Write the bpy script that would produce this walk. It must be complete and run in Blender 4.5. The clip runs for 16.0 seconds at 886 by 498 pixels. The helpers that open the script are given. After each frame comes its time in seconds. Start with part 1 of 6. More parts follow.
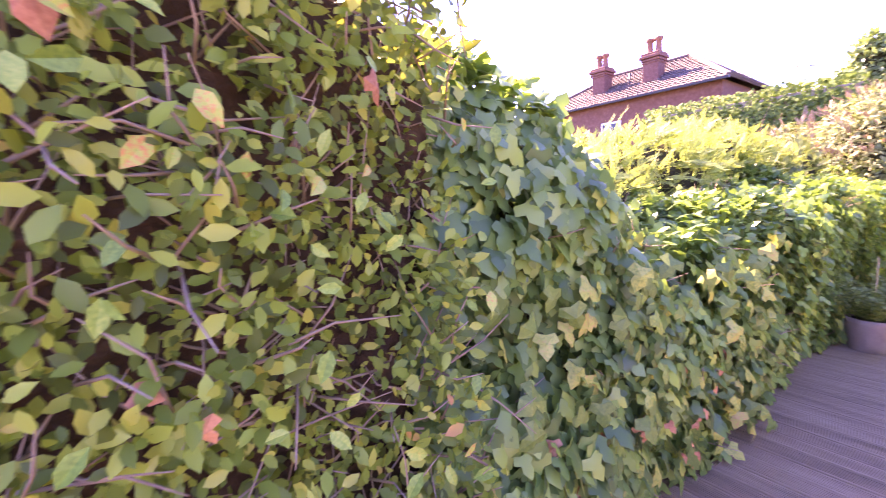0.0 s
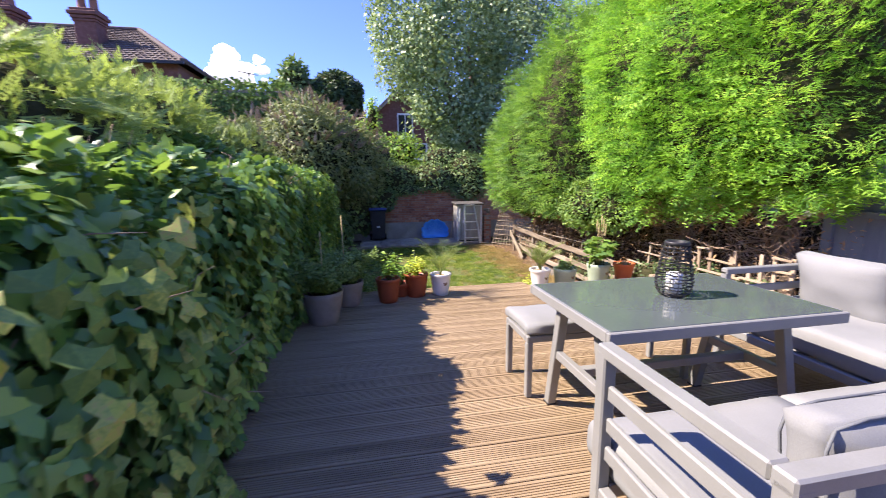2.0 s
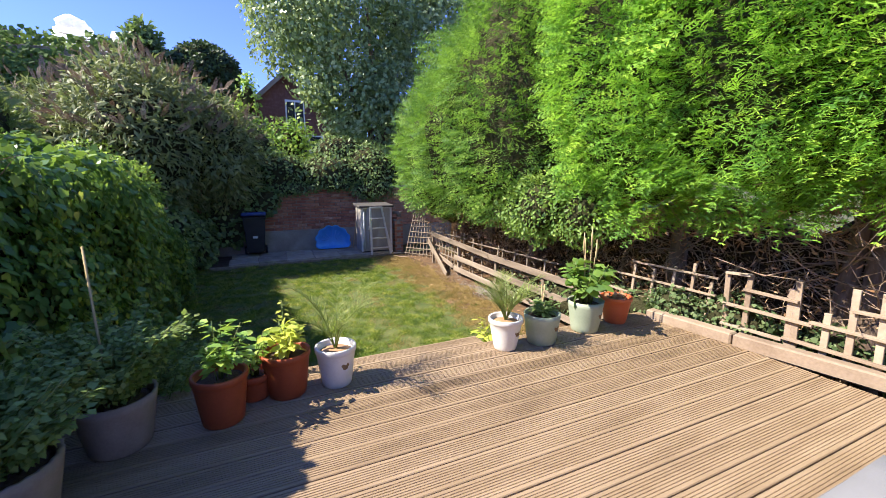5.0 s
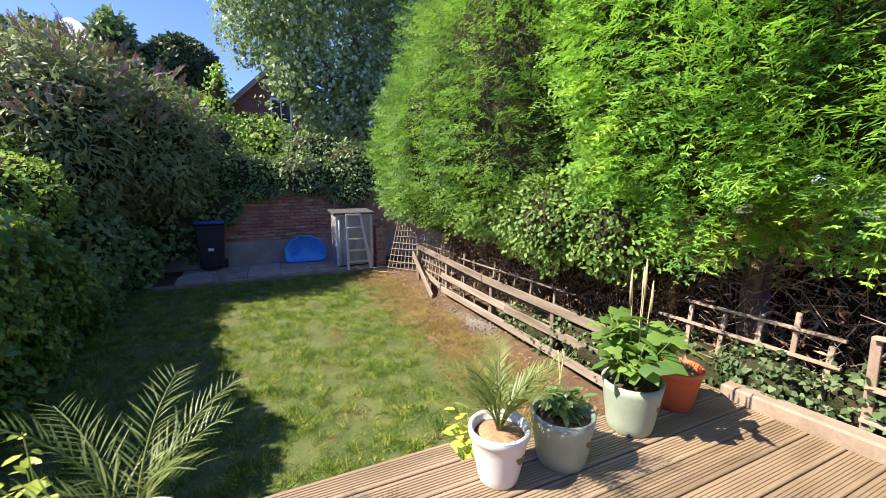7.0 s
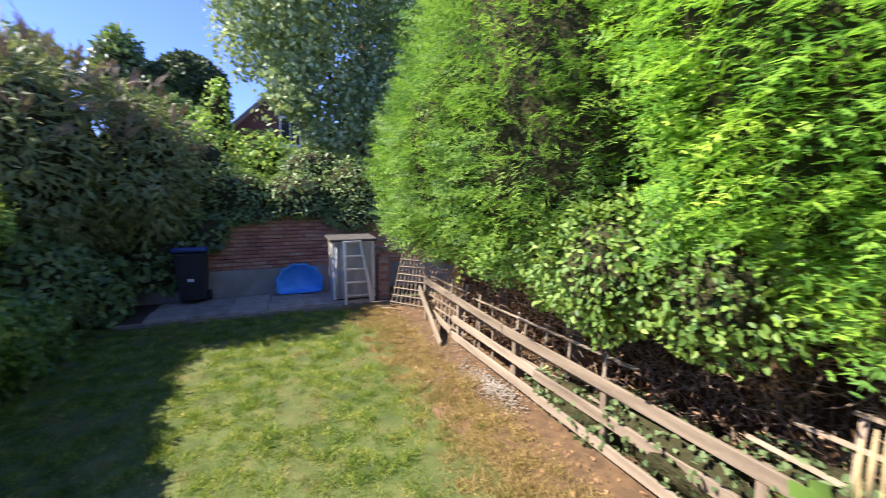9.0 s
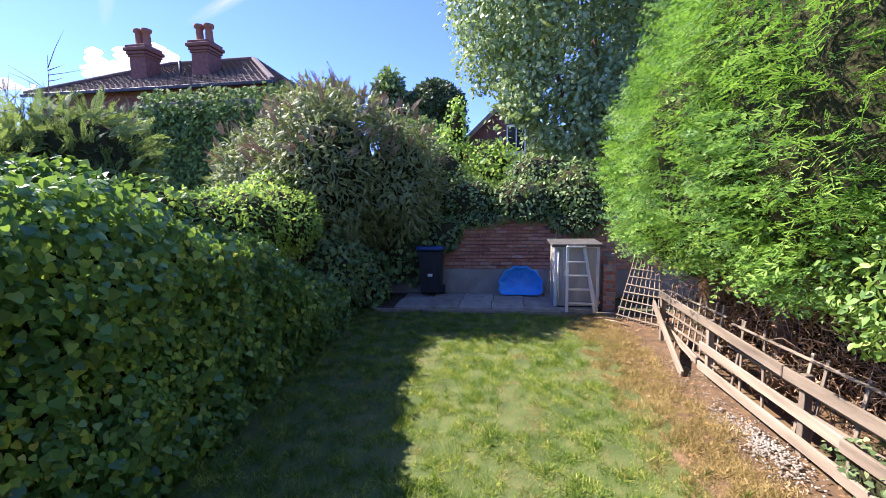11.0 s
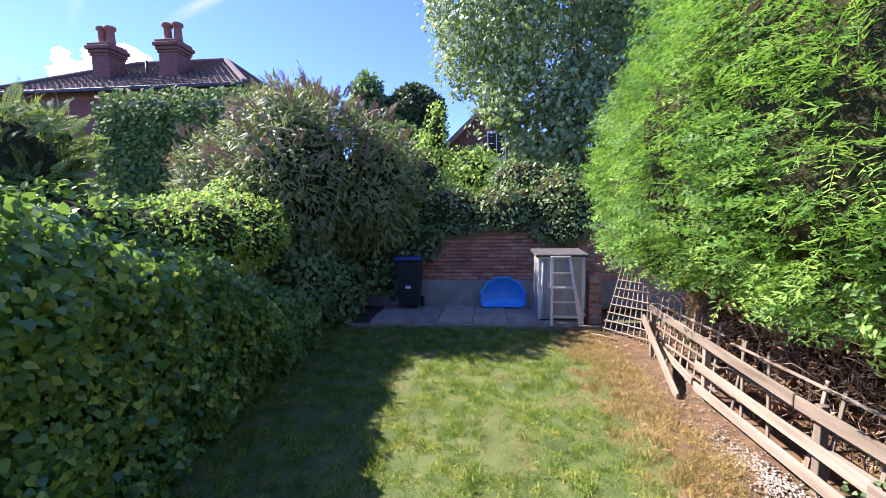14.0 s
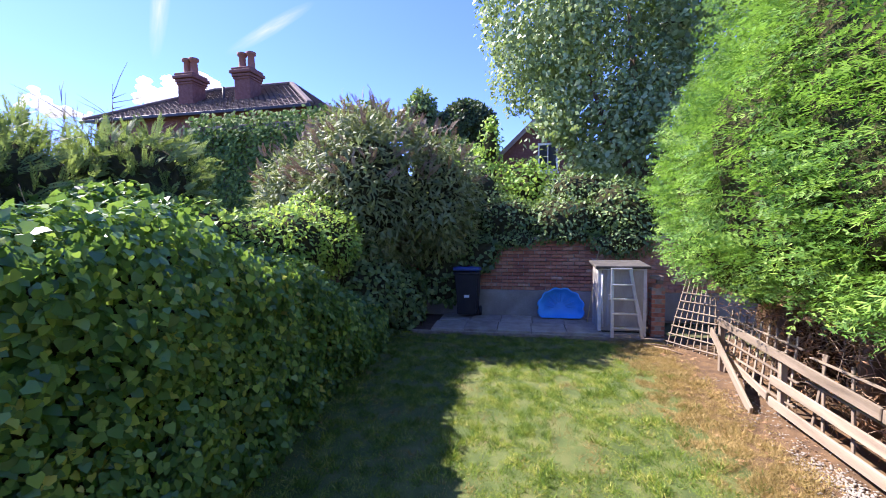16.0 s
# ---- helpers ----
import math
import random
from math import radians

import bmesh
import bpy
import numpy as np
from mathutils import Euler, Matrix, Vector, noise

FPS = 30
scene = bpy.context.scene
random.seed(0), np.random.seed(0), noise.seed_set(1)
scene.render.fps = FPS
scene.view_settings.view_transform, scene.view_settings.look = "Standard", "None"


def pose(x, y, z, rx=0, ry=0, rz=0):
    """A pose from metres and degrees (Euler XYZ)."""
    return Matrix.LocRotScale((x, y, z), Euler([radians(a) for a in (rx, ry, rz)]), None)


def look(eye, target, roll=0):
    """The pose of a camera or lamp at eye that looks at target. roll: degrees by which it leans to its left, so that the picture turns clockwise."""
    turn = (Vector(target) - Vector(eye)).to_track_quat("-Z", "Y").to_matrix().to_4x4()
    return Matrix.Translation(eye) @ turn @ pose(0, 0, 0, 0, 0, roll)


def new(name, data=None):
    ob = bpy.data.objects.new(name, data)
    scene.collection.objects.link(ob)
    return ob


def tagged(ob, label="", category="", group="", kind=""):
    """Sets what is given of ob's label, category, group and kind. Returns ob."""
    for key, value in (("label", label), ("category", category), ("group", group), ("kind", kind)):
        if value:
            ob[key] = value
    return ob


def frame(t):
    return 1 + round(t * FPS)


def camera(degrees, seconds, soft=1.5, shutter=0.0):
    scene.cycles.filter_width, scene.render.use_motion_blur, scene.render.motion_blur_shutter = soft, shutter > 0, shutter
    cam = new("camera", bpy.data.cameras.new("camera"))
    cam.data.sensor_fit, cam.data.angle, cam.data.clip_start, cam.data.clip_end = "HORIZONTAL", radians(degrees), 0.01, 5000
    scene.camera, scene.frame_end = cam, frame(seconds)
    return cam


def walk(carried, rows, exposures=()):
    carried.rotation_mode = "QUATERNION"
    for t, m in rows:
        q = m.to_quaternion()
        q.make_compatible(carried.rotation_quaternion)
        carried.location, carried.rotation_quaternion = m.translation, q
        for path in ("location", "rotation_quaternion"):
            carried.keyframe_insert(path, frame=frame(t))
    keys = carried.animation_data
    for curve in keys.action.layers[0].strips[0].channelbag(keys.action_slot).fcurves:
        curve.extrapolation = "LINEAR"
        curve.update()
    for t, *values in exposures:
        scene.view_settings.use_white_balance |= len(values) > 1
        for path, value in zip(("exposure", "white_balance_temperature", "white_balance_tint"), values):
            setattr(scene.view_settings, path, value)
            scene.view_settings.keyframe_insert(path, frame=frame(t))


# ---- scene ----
cam = camera(95.1, 16.0, soft=0.9, shutter=0.2)
METRES, EYE, TILT, LEAN, TURN = 8.0, 1.67, 0.0, 0.0, -36.2
ROWS = [
    (0.0, 0.0, 0.0, 0.0, -0.29, -7.61, 2.17),
    (0.5, 0.017, 0.0233, 0.0009, -15.83, -8.46, 1.91),
    (1.0, 0.0542, 0.0634, -0.024, -32.35, -9.17, 1.7),
    (1.5, 0.0963, 0.1067, -0.0253, -48.8, -9.67, 1.34),
    (2.0, 0.1411, 0.1295, -0.0305, -64.74, -9.95, 0.66),
    (2.5, 0.1831, 0.1445, -0.0306, -76.95, -10.08, 0.19),
    (3.0, 0.2188, 0.1782, -0.03, -82.69, -10.12, -0.0),
    (3.5, 0.2557, 0.1993, -0.032, -84.14, -10.18, -0.03),
    (4.0, 0.3089, 0.2143, -0.0346, -83.47, -10.19, 0.0),
    (4.5, 0.357, 0.2365, -0.0364, -81.46, -10.2, 0.08),
    (5.0, 0.4036, 0.2455, -0.0407, -78.33, -10.15, 0.21),
    (7.5, 0.6199, 0.2445, -0.0438, -78.52, -9.46, 0.16),
    (8.0, 0.657, 0.2355, -0.0356, -83.6, -9.07, -0.11),
    (8.5, 0.7033, 0.2421, -0.0329, -87.26, -8.05, -0.32),
    (9.0, 0.7222, 0.2776, -0.036, -76.46, -7.01, -0.06),
    (9.5, 0.7265, 0.3011, -0.0392, -55.66, -6.54, 0.72),
    (12.0, 0.7433, 0.2983, -0.0335, -45.75, -6.22, 0.84),
    (12.5, 0.7483, 0.3113, -0.0314, -48.94, -6.25, 0.81),
    (13.0, 0.7682, 0.3214, -0.0312, -49.89, -6.07, 0.8),
    (13.5, 0.7782, 0.3277, -0.0322, -49.71, -5.78, 0.79),
    (14.0, 0.7778, 0.331, -0.0321, -49.1, -5.46, 0.77),
    (14.5, 0.7656, 0.3317, -0.0363, -48.37, -5.2, 0.79),
    (15.0, 0.7491, 0.3297, -0.0344, -47.21, -4.88, 0.8),
    (15.5, 0.7431, 0.3267, -0.0328, -45.57, -4.52, 0.82),
    (16.0, 0.7286, 0.3288, -0.0318, -42.67, -3.69, 0.8),
]
walk(cam, [(t, pose(0, 0, EYE, TILT, LEAN, TURN) @ pose(METRES * x, METRES * y, METRES * z, 90 + pitch, roll, yaw)) for t, x, y, z, yaw, pitch, roll in ROWS],
     exposures=[(0.0, 4.1, 8900, 66), (0.6, 3.85, 8300, 54), (1.2, 2.82, 7200, 28), (1.6, 2.45, 7000, 22), (2.0, 2.05, 6900, 18), (3.0, 1.83, 6800, 14), (8.5, 1.86, 6800, 13), (9.5, 2.12, 6700, 16), (11.8, 2.16, 6300, 19), (16.0, 2.22, 6250, 22)])

# ---------------------------------------------------------------- light
SUN_DIR = Vector((0.17, 1.0, 1.04)).normalized()
world = bpy.data.worlds.new("sky")
scene.world = world
world.use_nodes = True
wn, wl = world.node_tree.nodes, world.node_tree.links
wn.clear()
sky = wn.new("ShaderNodeTexSky")
sky.sky_type = "NISHITA"
sky.sun_disc = False
sky.sun_elevation = math.asin(SUN_DIR.z)
sky.sun_rotation = math.atan2(SUN_DIR.x, SUN_DIR.y)
sky.air_density, sky.dust_density, sky.ozone_density = 0.9, 0.1, 4.5
wtc = wn.new("ShaderNodeTexCoord")
wmap = wn.new("ShaderNodeMapping")
wmap.inputs["Scale"].default_value = (1.0, 1.0, 2.6)
wno = wn.new("ShaderNodeTexNoise")
wno.inputs["Scale"].default_value = 4.2
wno.inputs["Detail"].default_value = 7
wno.inputs["Roughness"].default_value = 0.55
wramp = wn.new("ShaderNodeValToRGB")
wramp.color_ramp.elements[0].position, wramp.color_ramp.elements[1].position = 0.82, 0.92
wmix = wn.new("ShaderNodeMixRGB")
wmix.inputs[2].default_value = (9.0, 9.3, 9.8, 1)
wbg = wn.new("ShaderNodeBackground")
wbg.inputs["Strength"].default_value = 0.128
wout = wn.new("ShaderNodeOutputWorld")
wl.new(wtc.outputs["Generated"], wmap.inputs[0])
wl.new(wmap.outputs[0], wno.inputs["Vector"])
wl.new(wno.outputs[0], wramp.inputs[0])
wl.new(wramp.outputs[0], wmix.inputs[0])
wl.new(sky.outputs[0], wmix.inputs[1])
wtint = wn.new("ShaderNodeMixRGB")
wtint.blend_type = "MULTIPLY"
wtint.inputs[0].default_value = 1.0
wtint.inputs[2].default_value = (0.40, 0.445, 0.80, 1)
wl.new(wmix.outputs[0], wtint.inputs[1])
wl.new(wtint.outputs[0], wbg.inputs[0])
wl.new(wbg.outputs[0], wout.inputs[0])
sun_data = bpy.data.lights.new("sun", "SUN")
sun_data.energy, sun_data.angle, sun_data.color = 3.3, radians(0.55), (1.0, 0.95, 0.86)
sun = new("sun", sun_data)
sun.matrix_world = look(SUN_DIR * 40, (0, 0, 0))


# ---------------------------------------------------------------- materials
def ramp_stops(ramp, stops):
    el = ramp.color_ramp.elements
    while len(el) < len(stops):
        el.new(0.5)
    for e, (p, c) in zip(el, stops):
        e.position, e.color = p, (*c, 1)


def surface(name, stops, scale=6.0, rough=0.6, metal=0.0, bump=0.2, fine=60.0, stretch=(1, 1, 1), piece=0.0, spec=0.4, coords="Object",
            detail=6.0, bump_dist=0.01):
    """Noise at two scales through a colour ramp, with a fine bump; piece: how far pieces differ from one another."""
    m = bpy.data.materials.new(name)
    m.use_nodes = True
    n, l = m.node_tree.nodes, m.node_tree.links
    p = n["Principled BSDF"]
    tc, mp = n.new("ShaderNodeTexCoord"), n.new("ShaderNodeMapping")
    mp.inputs["Scale"].default_value = stretch
    l.new(tc.outputs[coords], mp.inputs[0])
    a, b = n.new("ShaderNodeTexNoise"), n.new("ShaderNodeTexNoise")
    a.inputs["Scale"].default_value, a.inputs["Detail"].default_value = scale, detail
    b.inputs["Scale"].default_value, b.inputs["Detail"].default_value = fine, 4
    oi = n.new("ShaderNodeObjectInfo")
    if piece:
        off = n.new("ShaderNodeVectorMath")
        off.operation = "SCALE"
        comb = n.new("ShaderNodeCombineXYZ")
        for i in range(3):
            l.new(oi.outputs["Random"], comb.inputs[i])
        l.new(comb.outputs[0], off.inputs[0])
        off.inputs["Scale"].default_value = 37.0
        add = n.new("ShaderNodeVectorMath")
        l.new(mp.outputs[0], add.inputs[0])
        l.new(off.outputs[0], add.inputs[1])
        src = add.outputs[0]
    else:
        src = mp.outputs[0]
    l.new(src, a.inputs["Vector"])
    l.new(src, b.inputs["Vector"])
    mixf = n.new("ShaderNodeMath")
    mixf.operation = "MULTIPLY_ADD"
    mixf.inputs[1].default_value = 0.35
    l.new(b.outputs[0], mixf.inputs[0])
    sub = n.new("ShaderNodeMath")
    sub.operation = "MULTIPLY_ADD"
    sub.inputs[1].default_value, sub.inputs[2].default_value = 0.9, -0.12
    l.new(a.outputs[0], sub.inputs[0])
    l.new(sub.outputs[0], mixf.inputs[2])
    last = mixf.outputs[0]
    if piece:
        pm = n.new("ShaderNodeMath")
        pm.operation = "MULTIPLY_ADD"
        pm.inputs[1].default_value = piece
        l.new(oi.outputs["Random"], pm.inputs[0])
        ps = n.new("ShaderNodeMath")
        ps.inputs[1].default_value = -piece / 2
        l.new(last, ps.inputs[0])
        l.new(ps.outputs[0], pm.inputs[2])
        last = pm.outputs[0]
    r = n.new("ShaderNodeValToRGB")
    ramp_stops(r, stops)
    l.new(last, r.inputs[0])
    l.new(r.outputs[0], p.inputs["Base Color"])
    p.inputs["Roughness"].default_value, p.inputs["Metallic"].default_value = rough, metal
    p.inputs["Specular IOR Level"].default_value = spec
    if bump:
        bp = n.new("ShaderNodeBump")
        bp.inputs["Strength"].default_value, bp.inputs["Distance"].default_value = bump, bump_dist
        l.new(mixf.outputs[0], bp.inputs["Height"])
        l.new(bp.outputs[0], p.inputs["Normal"])
    return m


GAIN = 1.9


def leaf_material(name, stops, rough=0.45, through_amount=0.3, tint=(0.35, 0.5, 0.06), spec=0.4, patch=0.5, patch_scale=1.6):
    """Leaves: colour differs leaf by leaf and in soft patches, part of the light passes through."""
    m = bpy.data.materials.new(name)
    m.use_nodes = True
    n, l = m.node_tree.nodes, m.node_tree.links
    p, out = n["Principled BSDF"], n["Material Output"]
    g = n.new("ShaderNodeNewGeometry")
    tc = n.new("ShaderNodeTexCoord")
    no = n.new("ShaderNodeTexNoise")
    no.inputs["Scale"].default_value, no.inputs["Detail"].default_value = patch_scale, 3
    l.new(tc.outputs["Object"], no.inputs["Vector"])
    mx = n.new("ShaderNodeMath")
    mx.operation = "MULTIPLY_ADD"
    mx.inputs[1].default_value = 0.85
    l.new(g.outputs["Random Per Island"], mx.inputs[0])
    sc = n.new("ShaderNodeMath")
    sc.operation = "MULTIPLY_ADD"
    sc.inputs[1].default_value, sc.inputs[2].default_value = patch, 0.075 - patch / 2
    l.new(no.outputs[0], sc.inputs[0])
    l.new(sc.outputs[0], mx.inputs[2])
    r = n.new("ShaderNodeValToRGB")
    ramp_stops(r, [(q, tuple(min(0.8, GAIN * v) for v in c)) for q, c in stops])
    l.new(mx.outputs[0], r.inputs[0])
    l.new(r.outputs[0], p.inputs["Base Color"])
    p.inputs["Roughness"].default_value = rough
    p.inputs["Specular IOR Level"].default_value = spec
    t = n.new("ShaderNodeBsdfTranslucent")
    tm = n.new("ShaderNodeMixRGB")
    tm.inputs[0].default_value = 0.55
    tm.inputs[2].default_value = (*tint, 1)
    l.new(r.outputs[0], tm.inputs[1])
    l.new(tm.outputs[0], t.inputs[0])
    mix = n.new("ShaderNodeMixShader")
    mix.inputs[0].default_value = through_amount * 1.2
    l.new(p.outputs[0], mix.inputs[1])
    l.new(t.outputs[0], mix.inputs[2])
    l.new(mix.outputs[0], out.inputs[0])
    return m


M = {}
M["deck"] = surface("deck_timber", [(0.1, (0.145, 0.096, 0.053)), (0.45, (0.275, 0.192, 0.112)), (0.9, (0.385, 0.285, 0.18))], 2.2, 0.72, bump=0.35, fine=30,
                    stretch=(6, 0.8, 6), piece=0.28, bump_dist=0.004)
M["soil"] = surface("soil", [(0.2, (0.045, 0.028, 0.018)), (0.6, (0.11, 0.07, 0.045)), (0.95, (0.22, 0.16, 0.11))], 9, 0.95, bump=0.9, fine=80, bump_dist=0.03)
M["dust"] = surface("dry_earth", [(0.15, (0.055, 0.033, 0.020)), (0.42, (0.115, 0.068, 0.036)), (0.68, (0.185, 0.110, 0.052)), (0.95, (0.29, 0.19, 0.10))], 7.0, 0.95, bump=0.8, fine=70, bump_dist=0.02)
M["turf"] = surface("turf", [(0.25, (0.04, 0.062, 0.015)), (0.48, (0.085, 0.115, 0.028)), (0.66, (0.14, 0.145, 0.045)), (0.90, (0.33, 0.23, 0.10))], 3.4, 0.95, bump=0.9, fine=90, bump_dist=0.02)
M["land"] = surface("rough_land", [(0.2, (0.05, 0.06, 0.02)), (0.6, (0.11, 0.11, 0.045)), (0.95, (0.2, 0.17, 0.08))], 0.5, 0.95, bump=0.5)
M["brick"] = surface("old_red_brick", [(0.1, (0.20, 0.085, 0.06)), (0.4, (0.38, 0.15, 0.09)), (0.75, (0.47, 0.24, 0.15)), (1.0, (0.52, 0.42, 0.34))], 14, 0.85, bump=0.6, fine=90,
                     piece=0.55, bump_dist=0.006)
M["mortar"] = surface("lime_mortar", [(0.2, (0.20, 0.17, 0.14)), (0.9, (0.42, 0.38, 0.32))], 12, 0.95, bump=0.7, fine=90)
M["render_low"] = surface("grey_render", [(0.2, (0.19, 0.165, 0.135)), (0.6, (0.31, 0.28, 0.235)), (0.95, (0.43, 0.40, 0.35))], 3.0, 0.95, bump=0.7, fine=50)
M["slab"] = surface("paving_slab", [(0.2, (0.22, 0.185, 0.14)), (0.6, (0.37, 0.32, 0.25)), (0.95, (0.48, 0.43, 0.35))], 6, 0.9, bump=0.5, fine=70, piece=0.3)
M["oldwood"] = surface("weathered_timber", [(0.1, (0.10, 0.073, 0.05)), (0.5, (0.245, 0.192, 0.138)), (0.95, (0.41, 0.34, 0.25))], 2.5, 0.85, bump=0.6, fine=45, stretch=(0.7, 6, 6),
                       piece=0.3, bump_dist=0.004)
M["trelwood"] = surface("trellis_timber", [(0.1, (0.18, 0.125, 0.083)), (0.5, (0.33, 0.25, 0.175)), (0.95, (0.47, 0.39, 0.29))], 4, 0.85, bump=0.5, fine=50, piece=0.35)
M["fencegrey"] = surface("grey_fence_paint", [(0.2, (0.10, 0.112, 0.14)), (0.55, (0.14, 0.155, 0.185)), (0.95, (0.185, 0.20, 0.23))], 3, 0.7, bump=0.3, fine=60, stretch=(3, 3, 0.5), piece=0.05)
M["frame"] = surface("grey_powder_coat", [(0.3, (0.20, 0.195, 0.185)), (0.8, (0.25, 0.245, 0.235))], 5, 0.42, bump=0.06, fine=200)
M["fabric"] = surface("grey_cushion_fabric", [(0.2, (0.175, 0.175, 0.178)), (0.55, (0.23, 0.23, 0.228)), (0.9, (0.275, 0.274, 0.268))], 2.2, 0.92, bump=0.35, fine=260, bump_dist=0.003, spec=0.2)
M["fabric_edge"] = surface("dark_cushion_side", [(0.3, (0.10, 0.105, 0.115)), (0.8, (0.17, 0.175, 0.185))], 5, 0.92, bump=0.3, fine=220)
M["terracotta"] = surface("terracotta_plastic", [(0.2, (0.27, 0.052, 0.018)), (0.6, (0.37, 0.08, 0.027)), (0.95, (0.45, 0.12, 0.045))], 5, 0.5, bump=0.08, fine=80)
M["orange"] = surface("orange_plastic", [(0.2, (0.55, 0.11, 0.035)), (0.8, (0.68, 0.17, 0.06))], 5, 0.45, bump=0.06, fine=80)
M["whitepot"] = surface("white_glazed_pot", [(0.2, (0.60, 0.58, 0.54)), (0.7, (0.76, 0.745, 0.71))], 7, 0.4, bump=0.08, fine=70)
M["sagepot"] = surface("sage_green_pot", [(0.2, (0.27, 0.32, 0.22)), (0.7, (0.37, 0.42, 0.30))], 7, 0.45, bump=0.06, fine=70)
M["tub"] = surface("stone_plastic_tub", [(0.2, (0.20, 0.155, 0.115)), (0.7, (0.31, 0.25, 0.195))], 8, 0.75, bump=0.25, fine=90)
M["decal"] = surface("brown_print", [(0.3, (0.16, 0.10, 0.05)), (0.8, (0.24, 0.16, 0.08))], 30, 0.6, bump=0)
M["bark"] = surface("bark", [(0.15, (0.075, 0.05, 0.035)), (0.55, (0.17, 0.12, 0.085)), (0.95, (0.30, 0.225, 0.165))], 7, 0.95, bump=0.9, fine=40, stretch=(2, 2, 0.6), bump_dist=0.02)
M["twig"] = surface("dry_twig", [(0.2, (0.22, 0.14, 0.09)), (0.8, (0.42, 0.31, 0.21))], 12, 0.9, bump=0.2)
M["straw"] = surface("dry_stalk", [(0.2, (0.40, 0.29, 0.13)), (0.8, (0.58, 0.46, 0.25))], 12, 0.85, bump=0.2)
# near-black green: the shade deep in the foliage is put into this colour
M["core"] = surface("painted_shade_core", [(0.2, (0.025, 0.028, 0.012)), (0.6, (0.055, 0.052, 0.026)), (0.95, (0.10, 0.08, 0.045))], 12, 0.98, bump=1.0, fine=40, bump_dist=0.05, spec=0.05)
# dark brown version of the core colour, with shaded depth painted in
M["browncore"] = surface("brown_shade_core", [(0.2, (0.035, 0.022, 0.013)), (0.6, (0.085, 0.052, 0.030)), (0.95, (0.16, 0.10, 0.06))], 12, 0.98, bump=1.0, fine=40, bump_dist=0.05, spec=0.05)
M["bluepool"] = surface("blue_moulded_plastic", [(0.2, (0.03, 0.24, 0.62)), (0.8, (0.06, 0.36, 0.78))], 4, 0.35, bump=0.05)
M["binblue"] = surface("blue_bin_lid", [(0.2, (0.025, 0.05, 0.17)), (0.8, (0.04, 0.075, 0.23))], 5, 0.5, bump=0.08)
M["binblack"] = surface("black_bin_plastic", [(0.2, (0.012, 0.012, 0.014)), (0.8, (0.03, 0.03, 0.032))], 5, 0.55, bump=0.08)
M["alu"] = surface("dull_aluminium", [(0.2, (0.50, 0.50, 0.50)), (0.8, (0.66, 0.66, 0.65))], 9, 0.42, metal=0.75, bump=0.08)
M["shedpale"] = surface("faded_board", [(0.15, (0.26, 0.235, 0.20)), (0.55, (0.40, 0.37, 0.32)), (0.95, (0.53, 0.50, 0.44))], 3, 0.9, bump=0.4, fine=50, stretch=(2, 2, 0.6))
M["shedwhite"] = surface("flaking_white_paint", [(0.2, (0.45, 0.44, 0.42)), (0.7, (0.70, 0.69, 0.66))], 6, 0.7, bump=0.3)
M["felt"] = surface("roof_felt", [(0.2, (0.05, 0.045, 0.04)), (0.8, (0.115, 0.105, 0.092))], 8, 0.95, bump=0.6, fine=80)
M["pebble"] = surface("pale_pebble", [(0.1, (0.15, 0.12, 0.09)), (0.5, (0.29, 0.25, 0.20)), (0.95, (0.48, 0.44, 0.38))], 3, 0.8, bump=0.2)
M["roof"] = surface("clay_roof_tile", [(0.2, (0.085, 0.065, 0.055)), (0.6, (0.15, 0.115, 0.10)), (0.95, (0.22, 0.175, 0.15))], 4, 0.9, bump=0.5)
M["housebrick"] = surface("house_brick", [(0.1, (0.10, 0.045, 0.033)), (0.5, (0.18, 0.08, 0.06)), (0.95, (0.27, 0.145, 0.11))], 7, 0.9, bump=0.4, fine=30)
M["potclay"] = surface("chimney_clay", [(0.2, (0.19, 0.08, 0.055)), (0.8, (0.32, 0.15, 0.10))], 6, 0.9, bump=0.3)
M["whitepaint"] = surface("white_window_paint", [(0.2, (0.66, 0.66, 0.65)), (0.8, (0.80, 0.80, 0.79))], 6, 0.5, bump=0.05)
M["black_wire"] = surface("black_woven_wire", [(0.2, (0.016, 0.015, 0.015)), (0.8, (0.035, 0.033, 0.032))], 12, 0.45, bump=0.1)
M["candle"] = surface("white_wax", [(0.2, (0.76, 0.74, 0.70)), (0.8, (0.84, 0.83, 0.80))], 8, 0.55, bump=0.05)
M["stub"] = surface("brown_leaf_litter", [(0.1, (0.22, 0.11, 0.05)), (0.6, (0.42, 0.25, 0.13)), (0.95, (0.60, 0.44, 0.27))], 20, 0.95, bump=0.8, fine=90)


def plain(name, colour, rough, metal=0.0, coat=0.0):
    m = bpy.data.materials.new(name)
    m.use_nodes = True
    p = m.node_tree.nodes["Principled BSDF"]
    p.inputs["Base Color"].default_value = (*colour, 1)
    p.inputs["Roughness"].default_value, p.inputs["Metallic"].default_value = rough, metal
    p.inputs["Coat Weight"].default_value = coat
    return m


M["tabletop"] = surface("smoked_glass_top", [(0.3, (0.075, 0.09, 0.09)), (0.8, (0.095, 0.11, 0.11))], 3, 0.09, bump=0.0, spec=0.5)
M["pane"] = plain("dark_window_pane", (0.03, 0.035, 0.04), 0.04)

